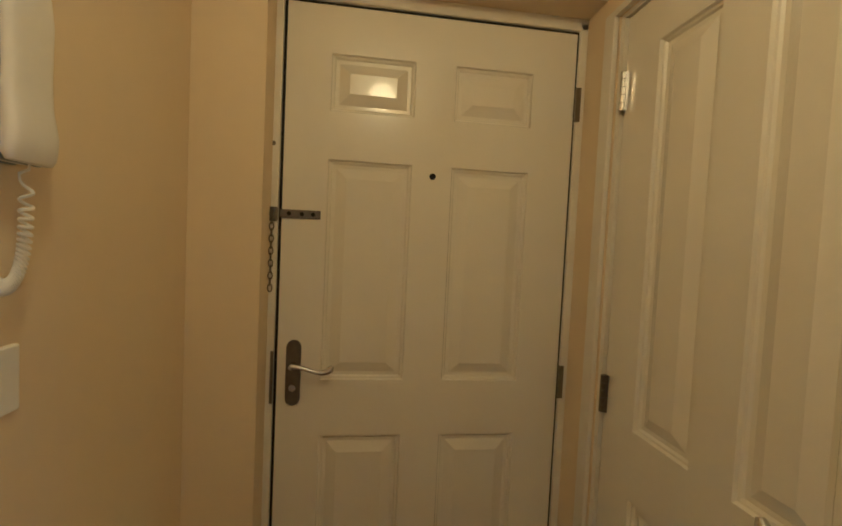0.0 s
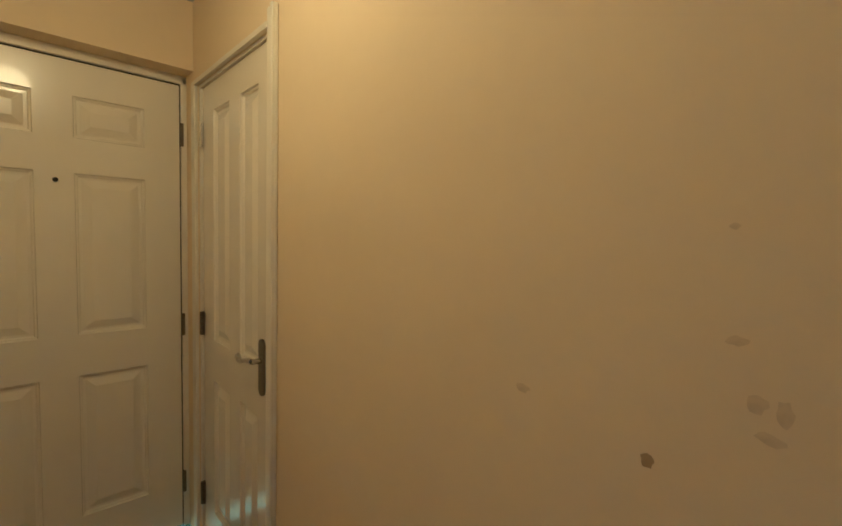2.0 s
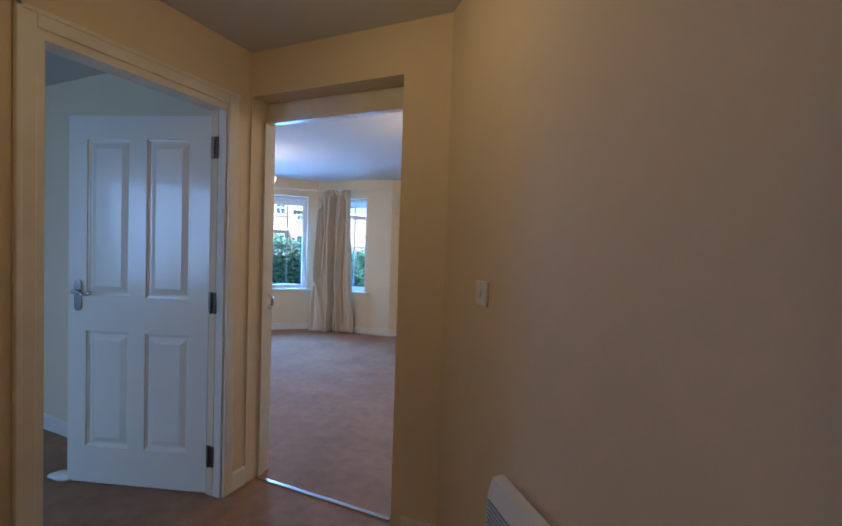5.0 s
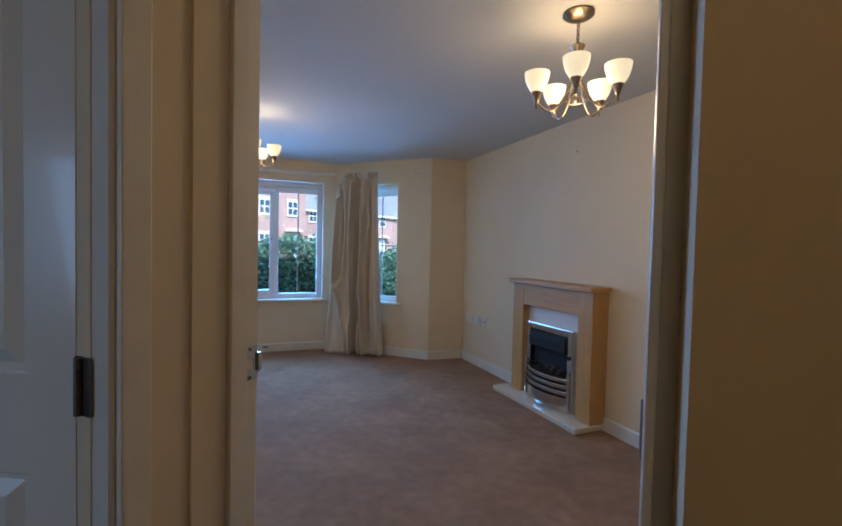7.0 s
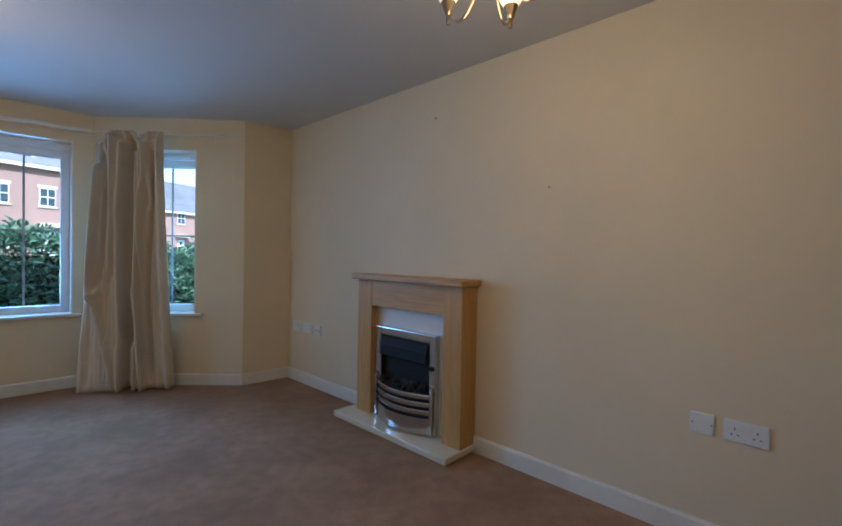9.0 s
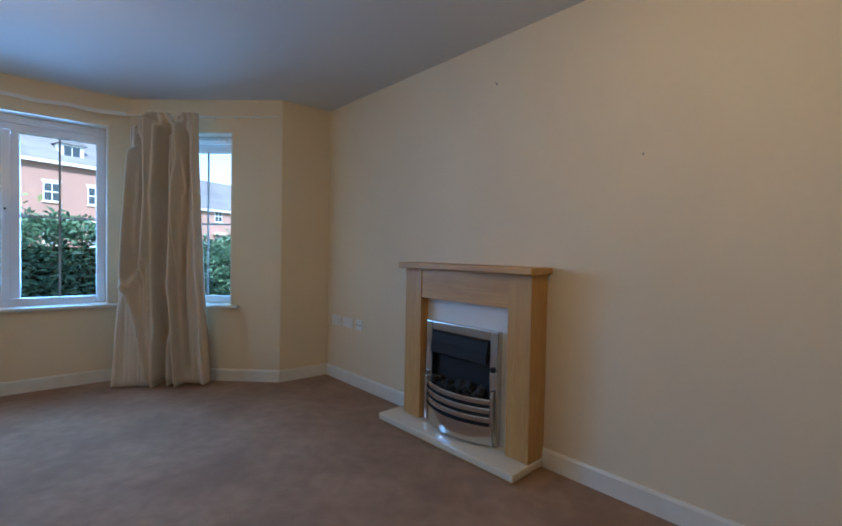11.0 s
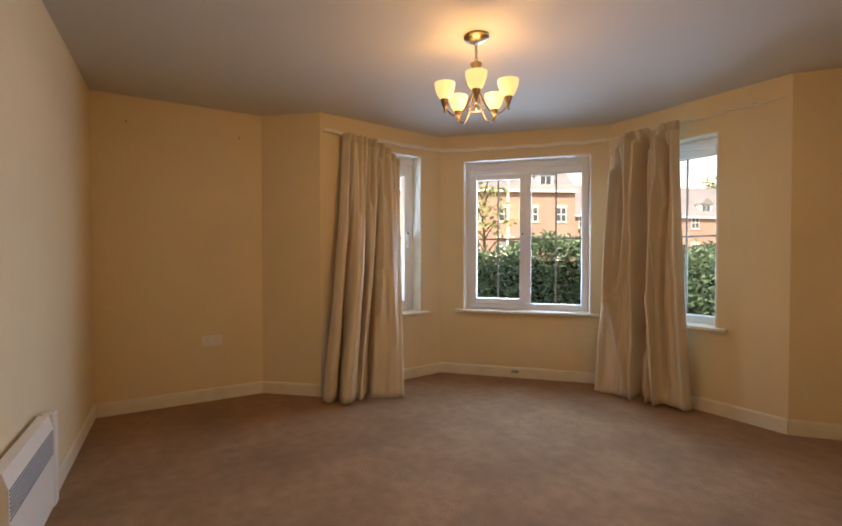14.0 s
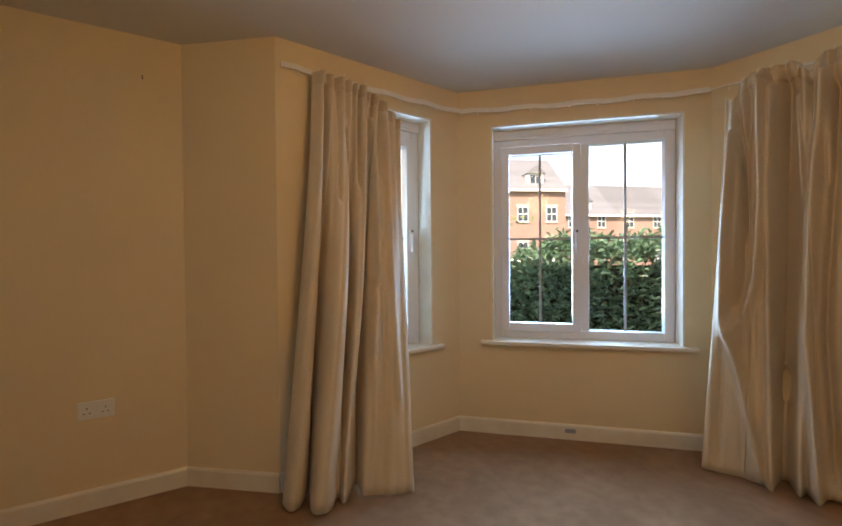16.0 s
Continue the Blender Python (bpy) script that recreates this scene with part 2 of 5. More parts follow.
def slab(name, p0, p1, thick, holes=(), ext=(0.0, 0.0), z0=0.0, z1=TOP, mat=None, label="", category="wall"):
    """One wall with its openings (from, to, bottom, top, along the face) cut through it."""
    length = (Vector(p1) - Vector(p0)).length
    s_cuts = sorted({-ext[0], length + ext[1], *(v for h in holes for v in h[:2])})
    z_cuts = sorted({z0, z1, *(v for h in holes for v in h[2:])})
    bm = bmesh.new()
    for a, b in zip(s_cuts, s_cuts[1:]):
        run = None
        for c, d in zip(z_cuts, z_cuts[1:]):
            if any(h[0] <= (a + b) / 2 <= h[1] and h[2] <= (c + d) / 2 <= h[3] for h in holes):
                if run:
                    box(bm, -b, -a, 0, thick, *run)
                run = None
            else:
                run = (run[0], d) if run else (c, d)
        if run:
            box(bm, -b, -a, 0, thick, *run)
    ob = part(name, bm, mat or M_WALL, at=wall_frame(p0, p1))
    tagged(ob, label or "cream painted plaster wall", category, kind="structure")
    return ob


def skirting(p0, p1, gaps=(), height=0.10, parent=None):
    """Skirting boards along one wall, broken at the openings."""
    length = (Vector(p1) - Vector(p0)).length
    cuts, start = [], 0.0
    for a, b in sorted(gaps):
        cuts.append((start, a))
        start = b
    cuts.append((start, length))
    for a, b in cuts:
        if b - a < 0.02:
            continue
        bm = bmesh.new()
        prof = [(-0.0005, 0.0), (-0.014, 0.0), (-0.014, height - 0.012), (-0.008, height), (-0.0005, height)]
        rows = [[bm.verts.new((-s, y, z)) for y, z in prof] for s in (a, b)]
        for k in range(5):
            bm.faces.new((rows[0][k], rows[0][(k + 1) % 5], rows[1][(k + 1) % 5], rows[1][k]))
        bm.faces.new(rows[0])
        bm.faces.new(rows[1][::-1])
        tagged(part("baseboard", bm, M_TRIM, at=wall_frame(p0, p1)), "white painted skirting board along the wall", "skirting board", kind="structure")


def ngon_slab(bm, pts, z0, z1):
    lo = [bm.verts.new((*p, z0)) for p in pts]
    hi = [bm.verts.new((*p, z1)) for p in pts]
    n = len(pts)
    for k in range(n):
        bm.faces.new((lo[k], lo[(k + 1) % n], hi[(k + 1) % n], hi[k]))
    bmesh.ops.triangulate(bm, faces=[bm.faces.new(lo[::-1]), bm.faces.new(hi)])
    return bm

# ---- the plan ----
FIRE_END, COR_R, BAY_R, BAY_CR, BAY_CL, BAY_L, DINE, DINE_S = (2.857, 0.89), (-1.635, 4.945), (-1.95, 4.65), (-3.25, 4.58), (-4.36, 3.47), (-4.22, 2.205), (-4.565, 1.80), (-4.565, 0.635)
STEP_A, STEP_B = (-1.0, 0.635), (-1.0, 0.89)
LIVING = [FIRE_END, COR_R, BAY_R, BAY_CR, BAY_CL, BAY_L, DINE, DINE_S, STEP_A, STEP_B]
K = (0.825, -1.574)
E_END, FOLD, HALL_R, HALL_C, CUP_END, FRONT_W, FRONT_E = (1.915, -0.46), (1.369, -0.46), (0.385, 0.71), (-0.765, 0.71), (-0.765, -0.382), (0.825, -4.06), (1.915, -4.06)
HALL = [E_END, FOLD, HALL_R, HALL_C, CUP_END, K, FRONT_W, FRONT_E]
BED = [(-0.865, 0.612), (-4.3, 0.612), (-4.3, -2.6), (-0.865, -2.6)]


def convex(ring, i):
    a, b, c = Vector(ring[i - 1]), Vector(ring[i]), Vector(ring[(i + 1) % len(ring)])
    return (b - a).cross(c - b) > 0.01


def room(ring, names, thick, holes):
    for i, p in enumerate(ring):
        q = ring[(i + 1) % len(ring)]
        t = thick.get(names[i], 0.12)
        n = len(ring)
        e = [thick.get(names[j % n], 0.12) if convex(ring, k % n) else 0.0 for j, k in ((i - 1, i), (i + 1, i + 1))]
        slab("wall_" + names[i], p, q, t, holes.get(names[i], ()), e)
        skirting(p, q, [(h[0] - 0.06, h[1] + 0.06) for h in holes.get(names[i], ()) if h[2] < 0.05])


# window openings: from, to along the wall, bottom, top
WIN_C = (0.147, 1.341, 0.64, 2.112)
WIN_R = (0.42, 1.01, 0.64, 2.092)
WIN_L = (0.236, 0.82, 0.63, 2.136)
LV = (-0.795, 0.172, 0.0, 2.126)
LV_HALL = (-0.757, 0.155)
room(LIVING, ["fireplace", "stub_right", "bay_right", "bay_centre", "bay_left", "stub_left", "dining", "south", "step", "door_side"],
     {"bay_right": 0.26, "bay_centre": 0.26, "bay_left": 0.26, "south": 0.010, "stub_right": 0.2, "stub_left": 0.2, "step": 0.1, "door_side": 0.058},
     {"bay_right": [WIN_R], "bay_centre": [WIN_C], "bay_left": [WIN_L], "door_side": [(LV[0] + 1.0, LV[1] + 1.0, 0.0, 2.126)]})
CUP = (0.326, 1.106, 0.0, 2.03)
room(HALL, ["fold", "switch", "hall_north", "hall_west", "cupboard", "corridor_west", "front", "corridor_east"],
     {"hall_west": 0.05, "front": 0.3},
     {"hall_north": [(HALL_R[0] - LV_HALL[1], HALL_R[0] - LV_HALL[0], 0.0, 2.126)], "hall_west": [(0.15, 0.95, 0.0, 2.04)], "cupboard": [CUP],
      "corridor_west": [(1.721, 2.42, 0.0, 2.0)], "front": [(0.0, 0.91, 0.0, 2.075)]})
BED_WIN = (1.5, 2.9, 0.7, 2.1)
room(BED, ["bedroom_north", "bedroom_west", "bedroom_south", "bedroom_east"], {"bedroom_north": 0.010, "bedroom_east": 0.05, "bedroom_south": 0.25},
     {"bedroom_east": [(2.355, 3.145, 0.0, 2.04)], "bedroom_south": [BED_WIN]})

bm = bmesh.new()
for ring in (LIVING, HALL, BED):
    ngon_slab(bm, ring, -0.06, 0.0)
box(bm, -0.757, 0.155, 0.71, 0.83, -0.06, 0.0)
box(bm, -0.795, 0.172, 0.83, 0.89, -0.06, 0.0)
box(bm, -0.865, -0.765, -0.24, 0.56, -0.06, 0.0)
box(bm, 0.60, 0.825, -4.0, -3.29, -0.06, 0.0)
box(bm, -1.256, -0.156, 0.0, 0.17, -0.06, 0.0, m=wall_frame(CUP_END, K))
tagged(part("floor", bm, M_CARPET), "mauve brown fitted carpet with worn darker patches", "carpet", kind="structure")
bm = bmesh.new()
for ring in (LIVING, HALL, BED):
    ngon_slab(bm, ring, CEILING, CEILING + 0.1)
tagged(part("ceiling", bm, M_CEIL), "flat white painted ceiling", "ceiling", kind="structure")
# unseen blockers: slab over the hall voids, wall keeping sun off the bedroom
bm = bmesh.new()
box(bm, -0.9, 3.0, -4.6, 0.88, TOP, TOP + 0.15)
box(bm, -5.0, 1.6, -5.6, -5.3, -0.1, 6.0)
roof = part("sun_block_slab", bm, M_STONE)
tagged(roof, "unseen slab and tall wall added to keep out sky and sun", "slab", kind="structure")
# boards out of sight behind the closed cupboard doors, added to stop light leaks
bm = boxes((0.60, 0.66, -4.4, -3.2, -0.05, 2.2))
box(bm, -1.256, -0.156, 0.13, 0.17, -0.05, 2.2, m=wall_frame(CUP_END, K))
tagged(part("cupboard_light_block", bm, M_WALL), "unseen board behind a closed cupboard door, added against light leaks", "wall", kind="structure")

# ---- windows ----


def window(name, p0, p1, hole, mullion, opener, group=""):
    """A white plastic window in its opening, seen from inside: frame, an opening sash, fixed light, thin glazing bars, vents, board."""
    s0, s1, z0, z1 = hole
    w, h = s1 - s0, z1 - z0
    m = wall_frame(p0, p1) @ Matrix.Translation((-(s0 + s1) / 2, 0, 0))
    win = thing(name, m, "white plastic double-glazed window with thin glazing bars, set in the bay", "window", group, "structure")
    x0, x1, y0, y1 = -w / 2, w / 2, 0.13, 0.20
    part("lining", boxes((x0 - 0.0, x0 + 0.012, -0.002, y0, z0, z1), (x1 - 0.012, x1, -0.002, y0, z0, z1), (x0 + 0.012, x1 - 0.012, -0.002, y0, z1 - 0.012, z1)), M_TRIM, win, "white painted reveal")
    f = 0.062
    zt = z1 - 0.075
    fr = part("window_frame", boxes((x0 + 0.012, x0 + 0.012 + f, y0, y1, z0, zt), (x1 - 0.012 - f, x1 - 0.012, y0, y1, z0, zt), (x0 + 0.012 + f, x1 - 0.012 - f, y0, y1, zt - f, zt),
                                    (x0 + 0.012 + f, x1 - 0.012 - f, y0, y1, z0, z0 + f), bevel=0.006), M_UPVC, win)
    part("head_box", boxes((x0 + 0.012, x1 - 0.012, y0 - 0.012, y1, zt, z1 - 0.012), bevel=0.004), M_UPVC, win)
    lights = []
    ix0, ix1, iz0, iz1 = x0 + 0.012 + f, x1 - 0.012 - f, z0 + f, zt - f
    if mullion is None:
        lights = [(ix0, ix1)]
    else:
        xm = x0 + w * mullion
        part("mullion", boxes((xm - 0.032, xm + 0.032, y0, y1, iz0, iz1), bevel=0.006), M_UPVC, win)
        lights = [(ix0, xm - 0.032), (xm + 0.032, ix1)]
    for k, (a, b) in enumerate(lights):
        c, d, yy = iz0, iz1, y0 + 0.035
        if k == opener:
            g = 0.045
            sash = part("sash", boxes((a - 0.012, a + g, y0 - 0.014, y0 + 0.05, c - 0.012, d + 0.012), (b - g, b + 0.012, y0 - 0.014, y0 + 0.05, c - 0.012, d + 0.012),
                                      (a + g, b - g, y0 - 0.014, y0 + 0.05, c - 0.012, c + g), (a + g, b - g, y0 - 0.014, y0 + 0.05, d - g, d + 0.012), bevel=0.005), M_UPVC, win)
            zc = z0 + h * 0.48
            bmh = boxes((b - 0.030, b - 0.006, y0 - 0.030, y0 - 0.014, zc - 0.05, zc + 0.05), bevel=0.004)
            box(bmh, b - 0.027, b - 0.010, y0 - 0.050, y0 - 0.028, zc - 0.10, zc + 0.02, bevel=0.004)
            part("window_handle", bmh, M_UPVC, sash, "white handle with dark screws")
            part("screw", lathe(lathe(bmesh.new(), [(0.0, 0), (0.008, 0), (0.008, 0.004), (0.0, 0.004)], 10, pose(b - 0.018, y0 - 0.031, zc + 0.040, 90)),
                                [(0.0, 0), (0.008, 0), (0.008, 0.004), (0.0, 0.004)], 10, pose(b - 0.018, y0 - 0.031, zc - 0.015, 90)), M_BLACK, sash)
            a, b, c, d = a + g, b - g, c + g, d - g
        pane = part("pane", boxes((a - 0.004, b + 0.004, yy + 0.004, yy + 0.020, c - 0.004, d + 0.004)), M_GLASS, win)
        pane.visible_shadow = False
        bars = [((a + b) / 2 - 0.008, (a + b) / 2 + 0.008, yy - 0.003, yy + 0.003, c, d)]
        zm = z0 + h * 0.475
        bars.append((a, (a + b) / 2 - 0.008, yy - 0.003, yy + 0.003, zm - 0.008, zm + 0.008))
        bars.append(((a + b) / 2 + 0.008, b, yy - 0.003, yy + 0.003, zm - 0.008, zm + 0.008))
        for bar in bars:
            part("glazing_bar", boxes(bar), M_BAR, win)
    for vx in ((x0 + x1) / 2 - w * 0.24, (x0 + x1) / 2 + w * 0.24) if mullion is not None else ((x0 + x1) / 2,):
        half = min(0.19, w * 0.33)
        part("trickle_vent", boxes((vx - half, vx + half, y0 - 0.024, y0 - 0.012, zt + 0.018, zt + 0.045), bevel=0.004), M_UPVC, win)
    part("window_sill", boxes((x0 - 0.07, x1 + 0.07, -0.045, 0.0, z0 - 0.022, z0 + 0.003), (x0 + 0.001, x1 - 0.001, 0.0, y0, z0 - 0.022, z0 + 0.003), bevel=0.005), M_TRIM, win, "white painted window board")
    return win


window("window_1", BAY_CR, BAY_CL, WIN_C, 0.52, 0)
window("window_2", BAY_R, BAY_CR, WIN_R, None, None)
window("window_3", BAY_CL, BAY_L, WIN_L, None, 0)
window("window_4", BED[2], BED[3], BED_WIN, 0.5, 0)

# ---- doors ----


def raised_panel(bm, x0, x1, z0, z1, y, sign):
    """One pressed panel: a moulded dip round a raised field, on the face at y."""
    rings = []
    for inset, depth in ((0, 0), (0.003, 0.008), (0.008, 0.009), (0.012, 0.014), (0.022, 0.014), (0.052, 0.001)):
        yy = y + sign * depth
        rings.append([bm.verts.new((x, yy, z)) for x, z in ((x0 + inset, z0 + inset), (x1 - inset, z0 + inset), (x1 - inset, z1 - inset), (x0 + inset, z1 - inset))])
    for a, b in zip(rings, rings[1:]):
        for k in range(4):
            bm.faces.new((a[k], a[(k + 1) % 4], b[(k + 1) % 4], b[k]))
    bm.faces.new(rings[-1])


def door_leaf(parent, w, h, t, cells, mat, name="leaf", label=""):
    """A panelled leaf: x from 0 (hinge) to w, y from 0 to t, z up; cells are the panels (x0, x1, z0, z1)."""
    xs = sorted({0.0, w, *(v for c in cells for v in c[:2])})
    zs = sorted({0.0, h, *(v for c in cells for v in c[2:])})
    bm = bmesh.new()
    for a, b in zip(xs, xs[1:]):
        for c, d in zip(zs, zs[1:]):
            if not any(q[0] < (a + b) / 2 < q[1] and q[2] < (c + d) / 2 < q[3] for q in cells):
                box(bm, a, b, 0, t, c, d)
    leaf = part(name, bm, mat, parent, label)
    for q in cells:
        bm = bmesh.new()
        raised_panel(bm, *q, 0.0, 1)
        raised_panel(bm, *q, t, -1)
        part("panel", bm, mat, leaf)
    return leaf


def lever_handle(parent, x, z, y, side, way, plate_h=0.17, keyhole=True, mat=None):
    """A scrolled lever on a long back plate; side: -1 or 1 for the face, way: the lever points along x."""
    mat = mat or M_IRON
    bm = boxes((x - 0.02, x + 0.02, y - 0.004, y + 0.004, z - plate_h / 2, z + plate_h / 2))
    lathe(bm, [(0, 0.0004), (0.0199, 0.0004), (0.0199, 0.0076), (0, 0.0076)], 16, pose(x, y + 0.004, z + plate_h / 2, 90))
    lathe(bm, [(0, 0.0004), (0.0199, 0.0004), (0.0199, 0.0076), (0, 0.0076)], 16, pose(x, y + 0.004, z - plate_h / 2, 90))
    plate = part("handle_plate", bm, mat, parent, "dull steel back plate")
    hz = z + plate_h * 0.16
    bm = bmesh.new()
    tube(bm, [(x, y, hz), (x, y + side * 0.036, hz)], 0.009, 10)
    pts = [(x + way * d, y + side * (0.036 + 0.006 * math.sin(d * 25)), hz + u) for d, u in ((0, 0.003), (0.02, 0.003), (0.04, -0.002), (0.06, -0.009), (0.08, -0.013), (0.095, -0.010), (0.106, -0.002), (0.110, 0.006))]
    tube(bm, pts, [0.010, 0.007, 0.006, 0.006, 0.007, 0.009, 0.010, 0.006], 10)
    part("lever", bm, M_CHROME if mat is M_IRON else mat, plate, smooth=True)
    if keyhole:
        part("lock_cylinder", lathe(bmesh.new(), [(0, 0), (0.010, 0), (0.010, 0.012), (0, 0.012)], 12, pose(x, y + (0.004 if side < 0 else 0.010) , z - plate_h * 0.28, 90)), M_CHROME, plate)


def hinge(parent, x, y, z, size=0.09, mat=None, plate=0.006):
    bm = bmesh.new()
    for k in range(5):
        a = z - size / 2 + size * k / 5
        tube(bm, [(x, y, a + 0.001), (x, y, a + size / 5 - 0.001)], 0.0075, 10)
    box(bm, x - plate, x + plate * 1.4, y + 0.004, y + 0.010, z - size / 2, z + size / 2)
    part("hinge", bm, mat or M_HINGE, parent, "dark steel butt hinge")


def casing(parent, x0, x1, z1, y, w=0.06, t=0.016, sides="lrt", name="casing"):
    """Mouldings round an opening on the wall's face at y."""
    for key, d in (("l", (x0 - w, x0, y - t, y - 0.0005, 0, z1 + w)), ("r", (x1, x1 + w, y - t, y - 0.0005, 0, z1 + w)), ("t", (x0, x1, y - t, y - 0.0005, z1, z1 + w))):
        if key in sides:
            a = boxes(d, bevel=0.004)
            if key != "t":
                e = 0.018 if key == "l" else -0.018
                xe = d[0] if key == "l" else d[1]
                box(a, min(xe, xe + e), max(xe, xe + e), y - t - 0.007, y - t + 0.002, 0, z1 + w, bevel=0.003)
            else:
                box(a, x0 - w, x1 + w, y - t - 0.007, y - t + 0.002, z1 + w - 0.018, z1 + w, bevel=0.003)
            part(name, a, M_TRIM, parent)


FOUR = lambda w, h: [(0.105, w / 2 - 0.045, 0.20, 0.83), (w / 2 + 0.045, w - 0.105, 0.20, 0.83), (0.105, w / 2 - 0.045, 1.02, h - 0.12), (w / 2 + 0.045, w - 0.105, 1.02, h - 0.12)]

# front door, deep in its opening
front = thing("door_1", pose(0.852, -4.176, 0.0) @ Matrix.Diagonal((1.03, 1.0, 1.01, 1.0)), "cream gloss six-panel front door, closed, with chain and lever handle", "front door", kind="structure")
six = [(0.13, 0.36, 1.72, 1.88), (0.475, 0.71, 1.72, 1.88), (0.13, 0.36, 0.95, 1.585), (0.475, 0.71, 0.95, 1.585), (0.13, 0.36, 0.20, 0.785), (0.475, 0.71, 0.20, 0.785)]
leaf = door_leaf(front, 0.83, 2.01, 0.044, six, M_GLOSS)
leaf.matrix_basis = Matrix.Translation((0, -0.044, 0.004))
part("door_frame", boxes((-0.035, -0.004, -0.08, 0.012, 0, 2.045), (0.838, 0.87, -0.08, 0.012, 0, 2.045), (-0.035, 0.87, -0.08, 0.012, 2.020, 2.075), bevel=0.004), M_TRIM, front, "cream painted door frame")
# black strips paint the dark of the gap round the leaf
part("gap_shade", boxes((0.8305, 0.8375, -0.035, 0.001, 0, 2.02), (0.0, 0.8305, -0.035, 0.001, 2.0145, 2.0195), (-0.0038, -0.0006, -0.035, 0.001, 0, 2.02)), M_BLACK, front, "black strips standing for the shade in the door gap")
# unseen board, added outside to stop sun leaking past the frame
part("outer_sun_block", boxes((-0.6, 1.5, -0.30, -0.186, 0, 2.7)), M_BOARD, front)
lever_handle(leaf, 0.785, 0.972, 0.048, 1, -1, 0.15)
part("spyhole", lathe(bmesh.new(), [(0, 0), (0.009, 0), (0.009, 0.006), (0.005, 0.007), (0, 0.003)], 16, pose(0.415, 0.044, 1.555, -90)), M_BLACK, leaf, "dark door viewer")
for z in (0.22, 0.955, 1.80):
    hinge(front, -0.006, 0.010, z, 0.10, M_IRON)
bm = boxes((0.725, 0.835, 0.044, 0.050, 1.413, 1.437), bevel=0.002)
slide = part("chain_slide", bm, M_IRON, leaf, "worn steel chain slide with screw holes")
for x in (0.745, 0.775, 0.81):
    part("screw_hole", lathe(bmesh.new(), [(0, 0), (0.006, 0), (0.006, 0.002), (0, 0.002)], 10, pose(x, 0.050, 1.425, -90)), M_BLACK, slide)
bm = bmesh.new()
for k in range(13):
    z = 1.425 - 0.017 * k
    turn = pose(0.850, 0.030, z, 90, 0, 90 * (k % 2) + 20)
    tube(bm, [turn @ Vector((0.0055 * math.cos(a), 0.011 * math.sin(a), 0)) for a in (i * math.pi / 5 for i in range(10))], 0.0018, 6, closed=True)
part("door_chain", bm, M_IRON, front, "hanging steel safety chain")
part("chain_anchor", boxes((0.838, 0.866, 0.012, 0.024, 1.405, 1.445), bevel=0.003), M_IRON, front)
part("strike_plate", boxes((0.838, 0.846, 0.011, 0.016, 0.89, 1.04)), M_IRON, front)
part("frame_screw", lathe(bmesh.new(), [(0, 0), (0.007, 0), (0.006, 0.003), (0, 0.003)], 10, pose(0.856, 0.012, 1.62, -90)), M_IRON, front)

# cupboard door in the corridor
cd = thing("door_2", Matrix.Translation((0.80, -3.985, 0.0)) @ pose(0, 0, 0, 0, 0, 90), "cream gloss four-panel cupboard door, closed, with scrolled lever", "door", kind="structure")
leaf = door_leaf(cd, 0.66, 1.98, 0.035, [(0.125, 0.302, 0.94, 1.87), (0.405, 0.565, 0.94, 1.87), (0.125, 0.302, 0.2, 0.77), (0.405, 0.565, 0.2, 0.77)], M_GLOSS)
leaf.matrix_basis = Matrix.Translation((0.012, -0.012, 0.006))
lever_handle(leaf, 0.608, 0.945, -0.004, -1, -1, 0.15, False)
# bright upper and dark lower hinges: a difference in reflection put into the metals
for z in (0.25, 1.0, 1.793):
    hinge(cd, 0.024, -0.026, z, 0.10, M_CHROME if z > 1.5 else M_IRON)
part("door_frame", boxes((-0.012, 0.008, -0.022, 0.10, 0, 2.0), (0.676, 0.697, -0.022, 0.10, 0, 2.0), (0.008, 0.676, -0.022, 0.10, 1.988, 2.0)), M_TRIM, cd)
casing(cd, -0.012, 0.699, 2.0, -0.025, 0.055, 0.014, "r")
part("casing", boxes((-0.012, 0.699, -0.040, -0.0255, 2.0, 2.018)), M_TRIM, cd)
part("casing", boxes((-0.060, -0.013, -0.040, -0.0255, 0.0, 2.018), bevel=0.003), M_TRIM, cd)

# airing cupboard door in the hall
m = wall_frame(CUP_END, K) @ Matrix.Translation((-CUP[1], 0, 0))
ad = thing("door_3", m, "white four-panel cupboard door, closed, with a small knob", "door", kind="structure")
leaf = door_leaf(ad, 0.736, 1.985, 0.035, FOUR(0.736, 1.985), M_GLOSS)
leaf.matrix_basis = Matrix.Translation((0.022, 0.030, 0.006))
part("door_frame", boxes((0.0, 0.020, -0.001, 0.11, 0, 2.03), (0.760, 0.78, -0.001, 0.11, 0, 2.03), (0.020, 0.760, -0.001, 0.11, 1.995, 2.03)), M_TRIM, ad)
casing(ad, 0.0, 0.78, 2.03, 0.0)
part("knob", lathe(bmesh.new(), [(0, 0), (0.012, 0), (0.010, 0.02), (0.020, 0.035), (0.022, 0.045), (0.012, 0.054), (0, 0.056)], 16, pose(0.085, 0.030, 0.985, 90)), M_CHROME, leaf, "small chrome knob", smooth=True)

